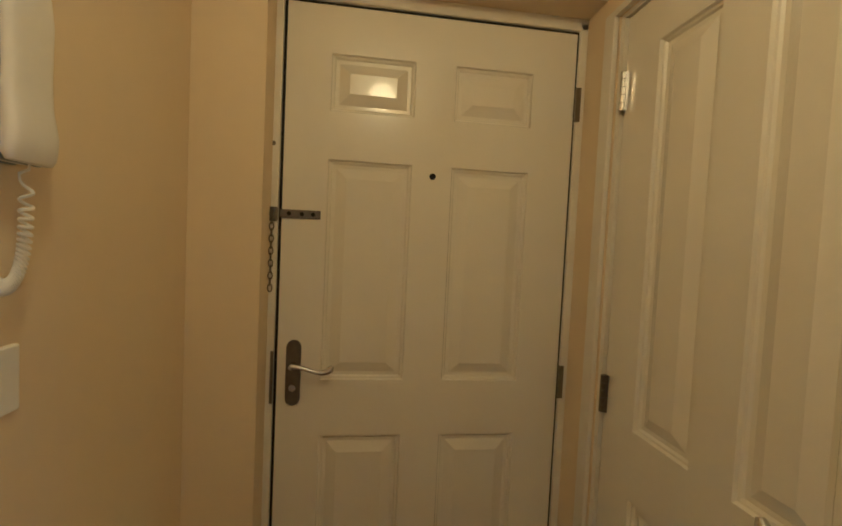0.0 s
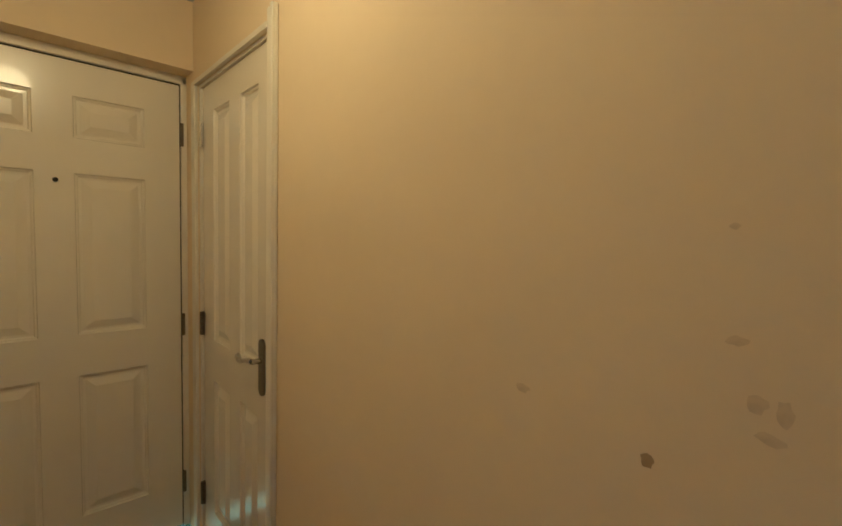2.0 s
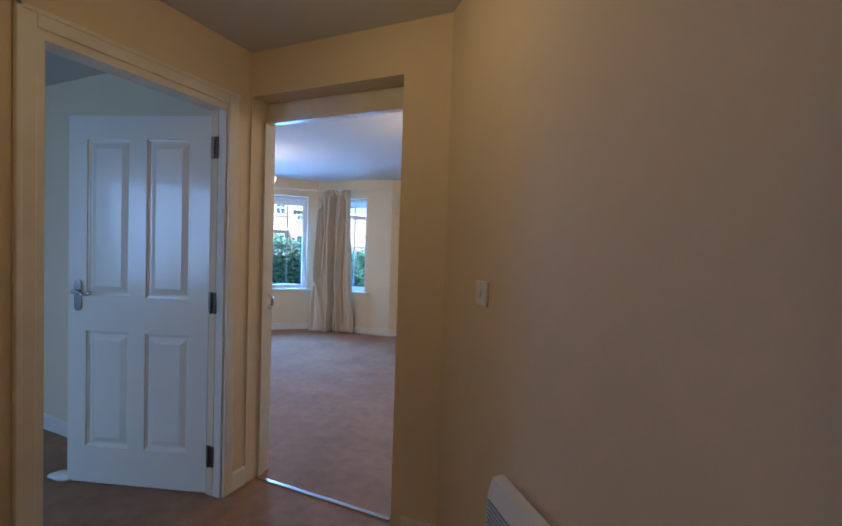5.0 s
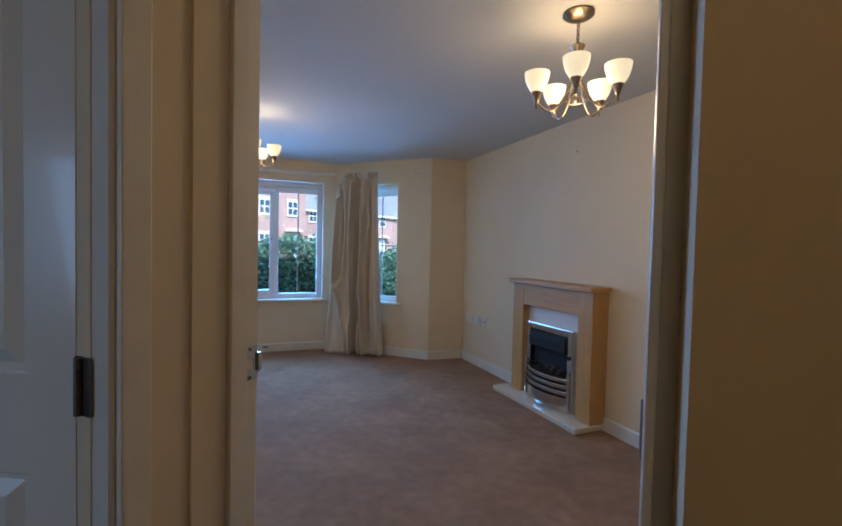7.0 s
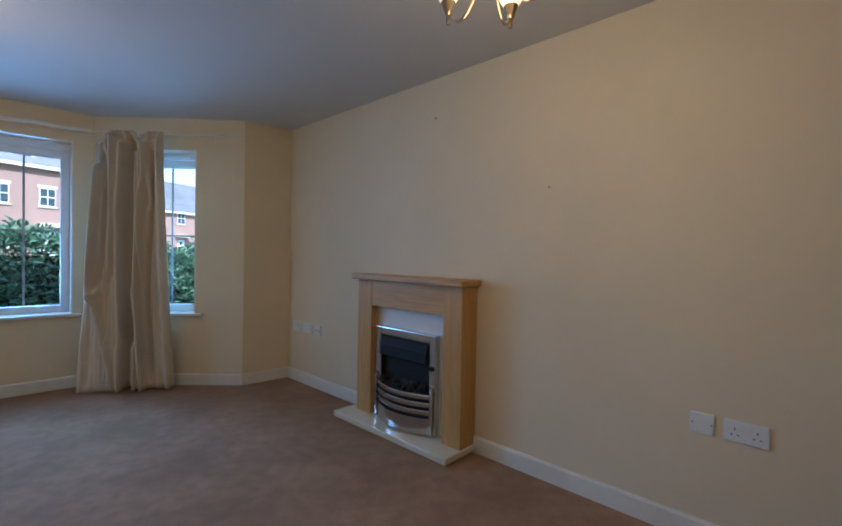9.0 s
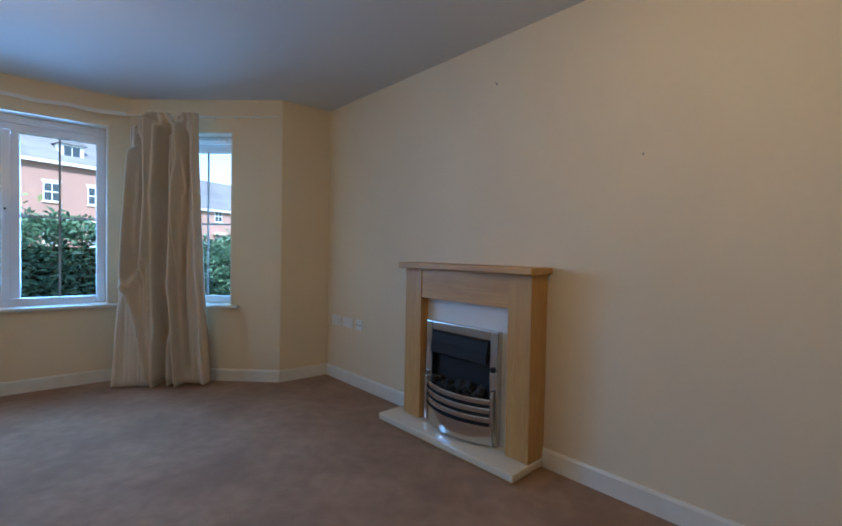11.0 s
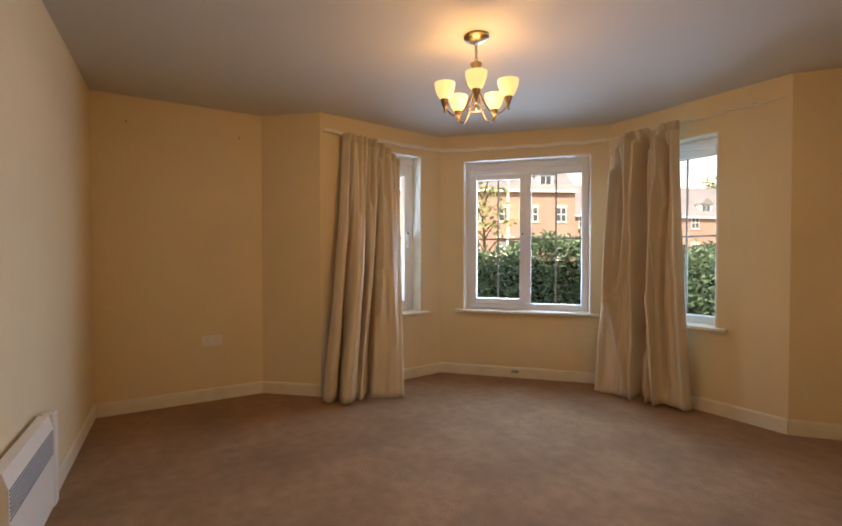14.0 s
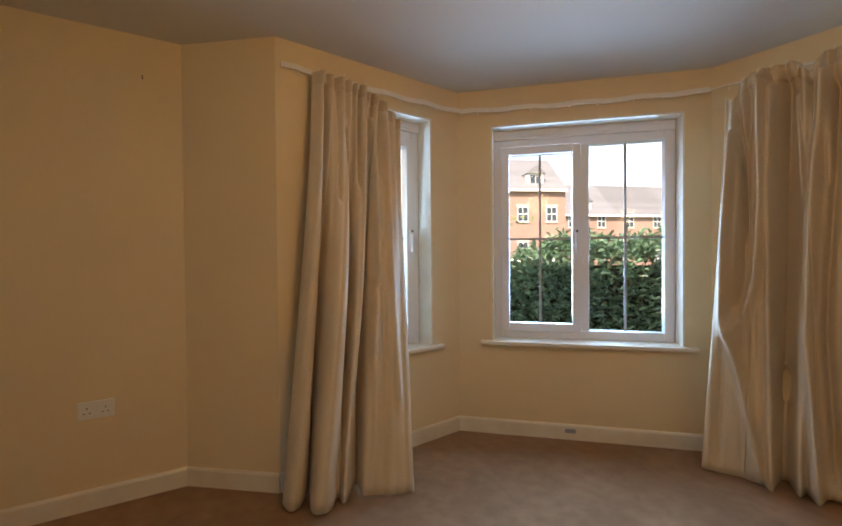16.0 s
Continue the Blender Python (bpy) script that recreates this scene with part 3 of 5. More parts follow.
# bedroom door, standing open into the bedroom
bd = thing("door_4", pose(-0.765, 0.56, 0.0), "white four-panel bedroom door, standing open", "door", kind="structure")
mb = Matrix.Translation((-0.09, -0.016, 0.008)) @ pose(0, 0, 0, 0, 0, 198) @ Matrix.Translation((0.004, -0.035, 0))
leaf = door_leaf(bd, 0.80, 1.975, 0.035, FOUR(0.80, 1.975), M_GLOSS)
leaf.matrix_basis = mb
lever_handle(leaf, 0.74, 1.02, 0.039, 1, -1, 0.13, False, M_CHROME)
part("door_frame", boxes((-0.10, 0.001, -0.012, 0.0, 0, 2.04), (-0.10, 0.001, -0.80, -0.772, 0, 2.04), (-0.10, 0.001, -0.772, -0.012, 2.01, 2.04)), M_TRIM, bd)
part("door_stop", boxes((-0.055, -0.030, -0.772, -0.758, 0, 2.01)), M_TRIM, bd)
for z in (0.21, 1.02, 1.82):
    hinge(bd, -0.072, -0.024, z, 0.11, M_IRON, 0.020)
part("casing", boxes((0.0005, 0.018, 0.0, 0.058, 0, 2.10), bevel=0.004), M_TRIM, bd)
part("casing", boxes((0.0005, 0.018, -0.86, -0.80, 0, 2.10), (0.016, 0.025, -0.86, -0.842, 0, 2.10), bevel=0.004), M_TRIM, bd)
part("casing", boxes((0.0005, 0.018, -0.80, 0.0, 2.04, 2.10), (0.016, 0.025, -0.86, 0.058, 2.082, 2.10), bevel=0.004), M_TRIM, bd)

# living room doorway
lv = thing("door_5", pose(0, 0, 0), "white door lining of the living room doorway, its door taken off", "door frame", kind="structure")
part("door_lining", boxes((-0.795, -0.757, 0.834, 0.894, 0, 2.126), bevel=0.004), M_TRIM, lv)
part("door_lining", boxes((0.127, 0.172, 0.834, 0.894, 0, 2.126), bevel=0.004), M_TRIM, lv)
part("door_lining", boxes((-0.757, 0.127, 0.834, 0.894, 2.02, 2.126), bevel=0.004), M_TRIM, lv)
part("door_stop", boxes((-0.757, -0.743, 0.800, 0.850, 0, 2.02), bevel=0.003), M_TRIM, lv)
part("door_stop", boxes((0.113, 0.127, 0.800, 0.850, 0, 2.02), bevel=0.003), M_TRIM, lv)
part("door_stop", boxes((-0.743, 0.113, 0.800, 0.850, 2.006, 2.02), bevel=0.003), M_TRIM, lv)
plate = part("strike_plate", boxes((-0.7575, -0.7555, 0.856, 0.892, 0.955, 0.985), (-0.7575, -0.7555, 0.856, 0.892, 1.010, 1.040), (-0.7575, -0.7555, 0.880, 0.892, 0.985, 1.010), (-0.758, -0.749, 0.890, 0.900, 0.975, 1.022)), M_CHROME, lv, "chrome strike plate with its latch hole")
for z in (0.962, 1.033):
    part("screw", lathe(bmesh.new(), [(0, 0), (0.004, 0), (0.004, 0.0015), (0, 0.0015)], 10, pose(-0.7556, 0.868, z, 0, 90, 0)), M_IRON, plate)
for z in (0.25, 1.0, 1.80):
    hinge(lv, 0.121, 0.880, z, 0.10, plate=0.010)
tagged(part("threshold", boxes((-0.743, 0.113, 0.775, 0.800, 0.0, 0.008), bevel=0.003), M_CHROME), "metal carpet strip across the doorway", "threshold strip", kind="structure")

# door standing open at the turn of the hall
md = Matrix.Translation((1.908, -0.71, 0.008)) @ pose(0, 0, 0, 0, 0, 161)
fd3 = thing("door_6", md, "cream gloss four-panel door, standing open in the shade of the hall", "door", kind="structure")
leaf = door_leaf(fd3, 0.645, 1.98, 0.035, [(0.10, 0.275, 0.20, 0.80), (0.36, 0.535, 0.20, 0.80), (0.10, 0.275, 1.0, 1.86), (0.36, 0.535, 1.0, 1.86)], M_GLOSS)
lever_handle(leaf, 0.590, 1.005, 0.039, 1, -1, 0.13, True)
part("latch", boxes((0.643, 0.655, 0.010, 0.026, 1.01, 1.05), bevel=0.002), M_IRON, leaf)
for z in (0.21, 1.02, 1.80):
    hinge(fd3, -0.001, 0.046, z, 0.09, M_IRON)

# ---- living room ----
WALL_F = wall_frame(FIRE_END, COR_R)
WALL_F.translation = (*COR_R, 0)


def fireplace():
    m = WALL_F.copy()
    f = thing("fireplace_surround", m, "light oak veneer fire surround with white back panel", "fireplace")
    for a, b in ((1.245, 1.395), (2.065, 2.207)):
        part("pilaster", boxes((a, b, -0.15, -0.001, 0.051, 1.014), bevel=0.003), M_OAK, f)
    part("header", boxes((1.3955, 2.0645, -0.146, -0.03, 0.830, 1.014), bevel=0.002), M_OAK_H, f)
    part("mantel_shelf", boxes((1.222, 2.234, -0.20, -0.001, 1.015, 1.051), bevel=0.006), M_OAK_H, f, "oak shelf with a rounded edge")
    part("back_panel", boxes((1.3955, 2.0645, -0.085, -0.020, 0.051, 0.829)), M_PANEL, f, "glossy white back panel")
    h = thing("hearth", m @ Matrix.Translation((0, 0, 0)), "polished cream marble hearth slab on the carpet", "hearth")
    bm = boxes((1.152, 2.215, -0.288, -0.016, 0.010, 0.050), bevel=0.006)
    part("slab", bm, M_MARBLE, h)
    part("plinth", boxes((1.162, 2.205, -0.278, -0.016, 0.0, 0.012)), M_OAK, h)
    e = thing("electric_fire", m, "chrome electric inset fire with a black hood and bowed fret", "electric fire")
    x0, x1, z0, z1 = 1.427, 1.992, 0.052, 0.690
    part("trim", boxes((x0, x0 + 0.055, -0.130, -0.086, z0, z1), bevel=0.006), M_CHROME, e)
    part("trim", boxes((x1 - 0.055, x1, -0.130, -0.086, z0, z1), bevel=0.006), M_CHROME, e)
    part("trim", boxes((x0 + 0.055, x1 - 0.055, -0.130, -0.086, z1 - 0.055, z1), bevel=0.006), M_CHROME, e)
    part("firebox", boxes((x0 + 0.055, x1 - 0.055, -0.096, -0.088, z0, z1 - 0.055), (x0 + 0.055, x0 + 0.062, -0.126, -0.096, z0, z1 - 0.055), (x1 - 0.062, x1 - 0.055, -0.126, -0.096, z0, z1 - 0.055)), M_BLACK, e)
    bm = bmesh.new()
    prof = [(0.0, z1 - 0.058), (0.016, z1 - 0.066), (0.030, z1 - 0.12), (0.034, z1 - 0.185), (0.030, z1 - 0.19), (0.0, z1 - 0.17)]
    rows = [[bm.verts.new((x, -0.118 - y, z)) for y, z in prof] for x in (x0 + 0.066, x1 - 0.066)]
    for k in range(len(prof)):
        bm.faces.new((rows[0][k], rows[0][(k + 1) % len(prof)], rows[1][(k + 1) % len(prof)], rows[1][k]))
    bm.faces.new(rows[0])
    bm.faces.new(rows[1][::-1])
    part("hood", bm, M_BLACK, e, "black canopy hood")

    def bowed(za, zb, out, t=0.012):
        b = bmesh.new()
        n, xa, xb = 14, x0 + 0.02, x1 - 0.02
        ring = []
        for i in range(n + 1):
            u = i / n
            y = -0.128 - out * math.sin(math.pi * u) ** 0.8
            x = xa + (xb - xa) * u
            ring.append([b.verts.new((x, y, za)), b.verts.new((x, y - 0.004, (za + zb) / 2)), b.verts.new((x, y, zb)), b.verts.new((x, y + t, zb)), b.verts.new((x, y + t, za))])
        for p, q in zip(ring, ring[1:]):
            for k in range(5):
                b.faces.new((p[k], p[(k + 1) % 5], q[(k + 1) % 5], q[k]))
        b.faces.new(ring[0])
        b.faces.new(ring[-1][::-1])
        return b
    part("fret", bowed(0.062, 0.165, 0.085), M_CHROME, e, "bowed chrome fret", smooth=True)
    for z in (0.185, 0.235, 0.285):
        part("fret_bar", bowed(z, z + 0.030, 0.080), M_CHROME, e, smooth=True)
    part("fret_backing", bowed(0.07, 0.31, 0.055, 0.006), M_BLACK, e)
    for x in (x0 + 0.012, x1 - 0.035):
        part("fret_post", boxes((x, x + 0.022, -0.150, -0.126, 0.058, 0.34), bevel=0.004), M_CHROME, e)
        part("finial", lathe(bmesh.new(), [(0.004, 0), (0.010, 0.004), (0.006, 0.010), (0.012, 0.018), (0.012, 0.026), (0, 0.034)], 12, pose(x + 0.011, -0.138, 0.34)), M_CHROME, e, smooth=True)
    rnd = random.Random(4)
    bm = bmesh.new()
    for k in range(26):
        sub = bmesh.new()
        bmesh.ops.create_icosphere(sub, subdivisions=1, radius=rnd.uniform(0.022, 0.036))
        for v in sub.verts:
            v.co *= rnd.uniform(0.75, 1.15)
        sub.transform(pose(rnd.uniform(x0 + 0.09, x1 - 0.09), -0.10 - rnd.uniform(0.0, 0.045), 0.30 + rnd.uniform(0, 0.05)))
        me = bpy.data.meshes.new("tmp")
        sub.to_mesh(me)
        sub.free()
        bm.from_mesh(me)
        bpy.data.meshes.remove(me)
    tagged(part("coal_bed", bm, M_COAL, e, "black imitation coals"), kind="stuff")
    part("dial", lathe(bmesh.new(), [(0, 0), (0.016, 0), (0.016, 0.012), (0.012, 0.016), (0, 0.016)], 14, pose(x1 - 0.03, -0.125, 0.48, 90)), M_BLACK, e, "black control dial")


fireplace()


def wall_plate(m, x, z, w, h, kind, label, group=""):
    """A wall plate: one or two socket gangs, a rocker switch or a blank, on a wall whose room side is -y."""
    t = thing({"switch": "light_switch", "fuse": "fused_spur"}.get(kind, "wall_socket"), m @ Matrix.Translation((x, 0, z)), label, {"switch": "light switch"}.get(kind, "wall socket"), group)
    p = part("face_plate", boxes((-w / 2, w / 2, -0.010, -0.0005, -h / 2, h / 2), bevel=0.003), M_PLASTIC, t)
    if kind == "double":
        for cx in (-w * 0.25, w * 0.25):
            for dx, dz, sx, sz in ((0, 0.013, 0.004, 0.009), (-0.011, -0.010, 0.007, 0.004), (0.011, -0.010, 0.007, 0.004)):
                part("pin_hole", boxes((cx + dx - sx / 2, cx + dx + sx / 2, -0.0115, -0.0099, dz - sz / 2 - 0.004, dz + sz / 2 - 0.004)), M_SOCKET, p)
        for cx in (-w * 0.07, w * 0.07):
            part("rocker", boxes((cx - 0.005, cx + 0.005, -0.015, -0.009, 0.008, 0.028), bevel=0.002), M_PLASTIC, p)
    elif kind == "switch":
        part("rocker", boxes((-0.007, 0.007, -0.016, -0.009, -0.014, 0.014), bevel=0.002), M_PLASTIC, p)
    elif kind == "aerial":
        for dx in (-0.02, 0.02):
            part("aerial_hole", lathe(bmesh.new(), [(0, 0), (0.006, 0), (0.006, 0.003), (0, 0.003)], 12, pose(dx, -0.0125, 0, -90)), M_SOCKET, p)
    else:
        for dx in (-w * 0.4, w * 0.4):
            part("screw_head", lathe(bmesh.new(), [(0, 0), (0.003, 0), (0.003, 0.002), (0, 0.002)], 8, pose(dx, -0.012, 0, -90)), M_SOCKET, p)
    return t


wall_plate(WALL_F, 0.165, 0.51, 0.146, 0.086, "double", "white double socket low on the wall", "sockets beside the fireplace")
wall_plate(WALL_F, 0.335, 0.512, 0.146, 0.086, "blank", "white blank double plate low on the wall", "sockets beside the fireplace")
wall_plate(WALL_F, 0.503, 0.512, 0.086, 0.086, "aerial", "white single aerial plate low on the wall", "sockets beside the fireplace")
wall_plate(WALL_F, 3.376, 0.508, 0.086, 0.086, "blank", "white single plate low on the wall", "sockets by the door")
wall_plate(WALL_F, 3.525, 0.508, 0.146, 0.086, "double", "white double socket low on the wall", "sockets by the door")
WALL_D = wall_frame(DINE, DINE_S)
wall_plate(WALL_D, -0.389, 0.487, 0.146, 0.086, "double", "white double socket on the dining wall")


def hook(m, x, z, plug=True):
    t = thing("picture_hook", m @ Matrix.Translation((x, 0, z)), "small bent steel picture nail in the wall", "picture hook", "picture nails")
    bm = tube(bmesh.new(), [(0, -0.0005, 0.004), (0, -0.012, 0.001), (0, -0.016, 0.010)], 0.0022, 6)
    part("nail", bm, M_IRON, t)
    if plug:
        part("plug", boxes((-0.0035, 0.0035, -0.002, -0.0005, -0.006, 0.006), bevel=0.001), M_IRON, t)


hook(WALL_F, 1.846, 2.097)
hook(WALL_F, 2.662, 1.564, False)
hook(WALL_D, -0.175, 2.146)
hook(WALL_D, -0.95, 2.167)


def chandelier(x, y, turn):
    c = thing("chandelier", pose(x, y, CEILING, 0, 0, turn), "antique brass five-arm chandelier with lit opal glass bowls", "chandelier", "ceiling chandeliers")
    part("ceiling_rose", lathe(bmesh.new(), [(0, -0.001), (0.066, -0.001), (0.068, -0.010), (0.055, -0.020), (0.030, -0.032), (0.010, -0.036), (0, -0.036)], 28), M_BRASS, c, smooth=True)
    bm = bmesh.new()
    for k in range(6):
        mm = pose(0, 0, -0.047 - 0.019 * k, 90, 0, 90 * (k % 2))
        tube(bm, [mm @ Vector((0.007 * math.cos(a), 0.013 * math.sin(a), 0)) for a in (i * math.pi / 6 for i in range(12))], 0.0022, 6, closed=True)
    part("chain", bm, M_BRASS, c)
    bm = lathe(bmesh.new(), [(r, z - 0.035) for r, z in ((0.003, -0.108), (0.031, -0.110), (0.033, -0.114), (0.027, -0.122), (0.015, -0.146), (0.013, -0.152), (0.018, -0.158), (0.009, -0.168), (0.008, -0.20), (0.008, -0.32), (0.014, -0.33), (0.012, -0.355), (0.004, -0.365), (0, -0.37))], 18)
    part("stem", bm, M_BRASS, c, smooth=True)
    bm = bmesh.new()
    tube(bm, [(0.05 * math.cos(a), 0.05 * math.sin(a), -0.387) for a in (i * math.pi / 14 for i in range(28))], 0.003, 6, closed=True)
    part("ring", bm, M_BRASS, c)
    for k in range(5):
        mm = pose(0, 0, 0, 0, 0, 72 * k)
        pts = []
        for i in range(15):
            u = i / 14
            r = 0.008 + 0.167 * u
            z = -0.235 - 0.175 * math.sin(math.pi * min(1, 0.06 + 0.72 * u)) ** 0.9 - 0.035 * u
            pts.append(mm @ Vector((r, 0, z)))
        arm = part("arm", tube(bmesh.new(), pts, 0.0048, 8), M_BRASS, c, smooth=True)
        zc = pts[-1].z
        base = mm @ Matrix.Translation((0.175, 0, zc))
        part("cup", lathe(bmesh.new(), [(0, -0.035), (0.006, -0.034), (0.006, -0.010), (0.011, -0.004), (0.013, 0.006), (0.023, 0.032), (0.023, 0.036), (0, 0.036)], 16, base), M_BRASS, arm, smooth=True)
        prof = [(r * 0.86, 0.030 + (z - 0.030) * 0.84) for r, z in ((0.018, 0.030), (0.034, 0.046), (0.050, 0.074), (0.060, 0.106), (0.0645, 0.138), (0.0605, 0.138), (0.056, 0.106), (0.046, 0.076), (0.031, 0.050), (0.015, 0.036))]
        bm = bmesh.new()
        lathe(bm, prof, 24, base)
        part("shade", bm, M_OPAL, arm, "lit opal glass bowl", smooth=True)
    return c


chandelier(CH_1[0], CH_1[1], 59)
chandelier(CH_2[0], CH_2[1], 35)


def ridge(u, v, line, wide):
    """How near a place on the cloth lies to a crease, a line of (v, u) from top to bottom: 1 on it, 0 away from it."""
    best = 0.0
    for (va, ua), (vb, ub) in zip(line, line[1:]):
        dv, du = vb - va, (ub - ua) * 0.35
        k = max(0.0, min(1.0, ((v - va) * dv + (u - ua) * 0.35 * du) / (dv * dv + du * du)))
        d = math.hypot(v - va - k * dv, (u - ua) * 0.35 - k * du) / (wide * 0.35)
        best = max(best, math.exp(-d * d))
    return best


def curtain(name, label, top, bottom, tops, folds, z_top, seed, back, slump=(), creases=(), loose=0.014, pleat=0.030):
    """A curtain gathered tight at its heading that falls in a few deep, uneven folds; folds: width and depth of each at the hem."""
    rnd = random.Random(seed)
    c = thing(name, pose(*((Vector(bottom[0]) + Vector(bottom[1])) / 2), 0), label, "curtain", "bay window curtains")
    o = c.matrix_world.translation
    nu, nv = 168, 54
    ph = [rnd.uniform(0, 6.3) for _ in range(8)]
    wb = [w / sum(f[0] for f in folds) for w, _ in folds]
    wt = [w / sum(tops) for w in tops]
    n_f = len(folds)

    def place(q, v):
        # q runs over the folds, one unit each
        a = Vector(top[0]).lerp(Vector(bottom[0]), v ** 1.2)
        b = Vector(top[1]).lerp(Vector(bottom[1]), v ** 1.2)
        span = (b - a).length
        d = (b - a).normalized()
        n = Vector((d.y, -d.x))
        k = min(n_f - 1, int(q))
        s = q - k
        f = min(1.0, v * 1.25) ** 0.8
        width = [x + (y - x) * f for x, y in zip(wt, wb)]
        u = sum(width[:k]) + width[k] * (s - 0.13 * f * math.sin(2 * math.pi * s))
        u += loose * math.sin((2.6 + 1.3 * (k % 3)) * v + 2.0 * k + ph[0] + 0.8 * s) * math.sin(math.pi * min(1, max(0, u)))
        deep = folds[k][1] * (0.25 + 0.75 * min(1.0, v * 1.8)) * (1 + 9 * loose * math.sin(4.2 * v + ph[k % 8]))
        y = deep * max(0.0, math.sin(math.pi * s)) ** 0.8
        g = max(0.0, 1 - v * 2.4) ** 1.3
        y += g * pleat * math.sin(2 * math.pi * 11 * u + ph[1] + 0.8 * math.sin(9 * u + ph[2]))
        y += 0.007 * math.sin(26 * u + 5 * v + ph[3]) * math.sin(7 * v + ph[4]) * f
        y += 0.016 * f * math.sin(2 * math.pi * s * 1.0 + ph[5] + 3.5 * v + k) * (folds[k][1] > 0.03)
        y -= 0.016 * f * (1 - 0.6 * v) * abs(math.sin(2 * math.pi * 5.5 * u + ph[2] + 1.6 * math.sin(2.2 * v + ph[6]))) ** 6
        for height, wide, line in creases:
            y += height * ridge(u, v, line, wide)
        z = z_top + (0.010 - z_top) * v
        for at, drop, wide in slump:
            z -= drop * math.exp(-((u - at) / wide) ** 2) * (1 - v) ** 2
        p = a.lerp(b, u) + n * (y - back)
        return Vector((p.x - o.x, p.y - o.y, z + 0.012 * (0.5 + 0.5 * math.sin(6 * u + ph[7])) * v ** 8))
    bm = bmesh.new()
    grid = [[bm.verts.new(place(n_f * i / nu, (j / nv) ** 1.15)) for i in range(nu + 1)] for j in range(nv + 1)]
    for j in range(nv):
        for i in range(nu):
            bm.faces.new((grid[j][i], grid[j][i + 1], grid[j + 1][i + 1], grid[j + 1][i]))
    cloth = part("cloth", bm, M_CURTAIN, c)
    for p in cloth.data.polygons:
        p.use_smooth = True
    sol = cloth.modifiers.new("thickness", "SOLIDIFY")
    sol.thickness, sol.offset = 0.003, 0
    bm = bmesh.new()
    for i in range(0, nu, 2):
        bm.faces.new([bm.verts.new(place(n_f * k / nu, v)) for k, v in ((i, 0.0), (i + 2, 0.0), (i + 2, 0.032), (i, 0.032))])
    bmesh.ops.remove_doubles(bm, verts=bm.verts, dist=1e-4)
    tape = part("heading_tape", bm, M_TAPE, c, "gathered heading tape")
    sol = tape.modifiers.new("thickness", "SOLIDIFY")
    sol.thickness, sol.offset = 0.007, 0
    for i in range(6, nu, 20):
        p = place(n_f * i / nu, 0.0)
        part("curtain_hook", tube(bmesh.new(), [p + Vector((0, 0, -0.03)), p + Vector((0, 0, 0.012)), p + Vector((0.006, 0, 0.020))], 0.0022, 6), M_PLASTIC, c)


curtain("curtain", "cream satin curtain, gathered to the side of the bay window", [(-4.14, 2.40), (-4.29, 2.99)], [(-4.09, 2.18), (-3.84, 2.79)],
        (0.18, 0.24, 0.16, 0.08, 0.34), ((0.17, 0.10), (0.23, 0.14), (0.12, 0.11), (0.05, -0.03), (0.43, 0.06)), 2.205, 3, 0.03, slump=((1.0, 0.13, 0.22),), pleat=0.022,
        creases=((-0.090, 0.026, [(0.04, 0.10), (0.30, 0.14), (1.0, 0.19)]), (-0.070, 0.022, [(0.12, 0.34), (0.45, 0.41), (1.0, 0.42)]),
                 (-0.080, 0.024, [(0.06, 0.60), (0.30, 0.56), (0.55, 0.555), (1.0, 0.56)]), (-0.040, 0.030, [(0.52, 0.56), (0.53, 0.70)]),
                 (-0.040, 0.020, [(0.04, 0.24), (0.30, 0.27)]), (-0.045, 0.020, [(0.03, 0.46), (0.26, 0.48)]), (-0.035, 0.020, [(0.03, 0.72), (0.22, 0.70)]),
                 (0.040, 0.026, [(0.08, 0.64), (0.45, 0.68), (0.68, 0.65)]), (0.036, 0.026, [(0.05, 0.76), (0.40, 0.80), (0.80, 0.89)]),
                 (-0.030, 0.026, [(0.55, 0.73), (0.80, 0.79), (0.98, 0.76)]), (0.022, 0.024, [(0.62, 0.64), (0.80, 0.68), (0.99, 0.67)])))
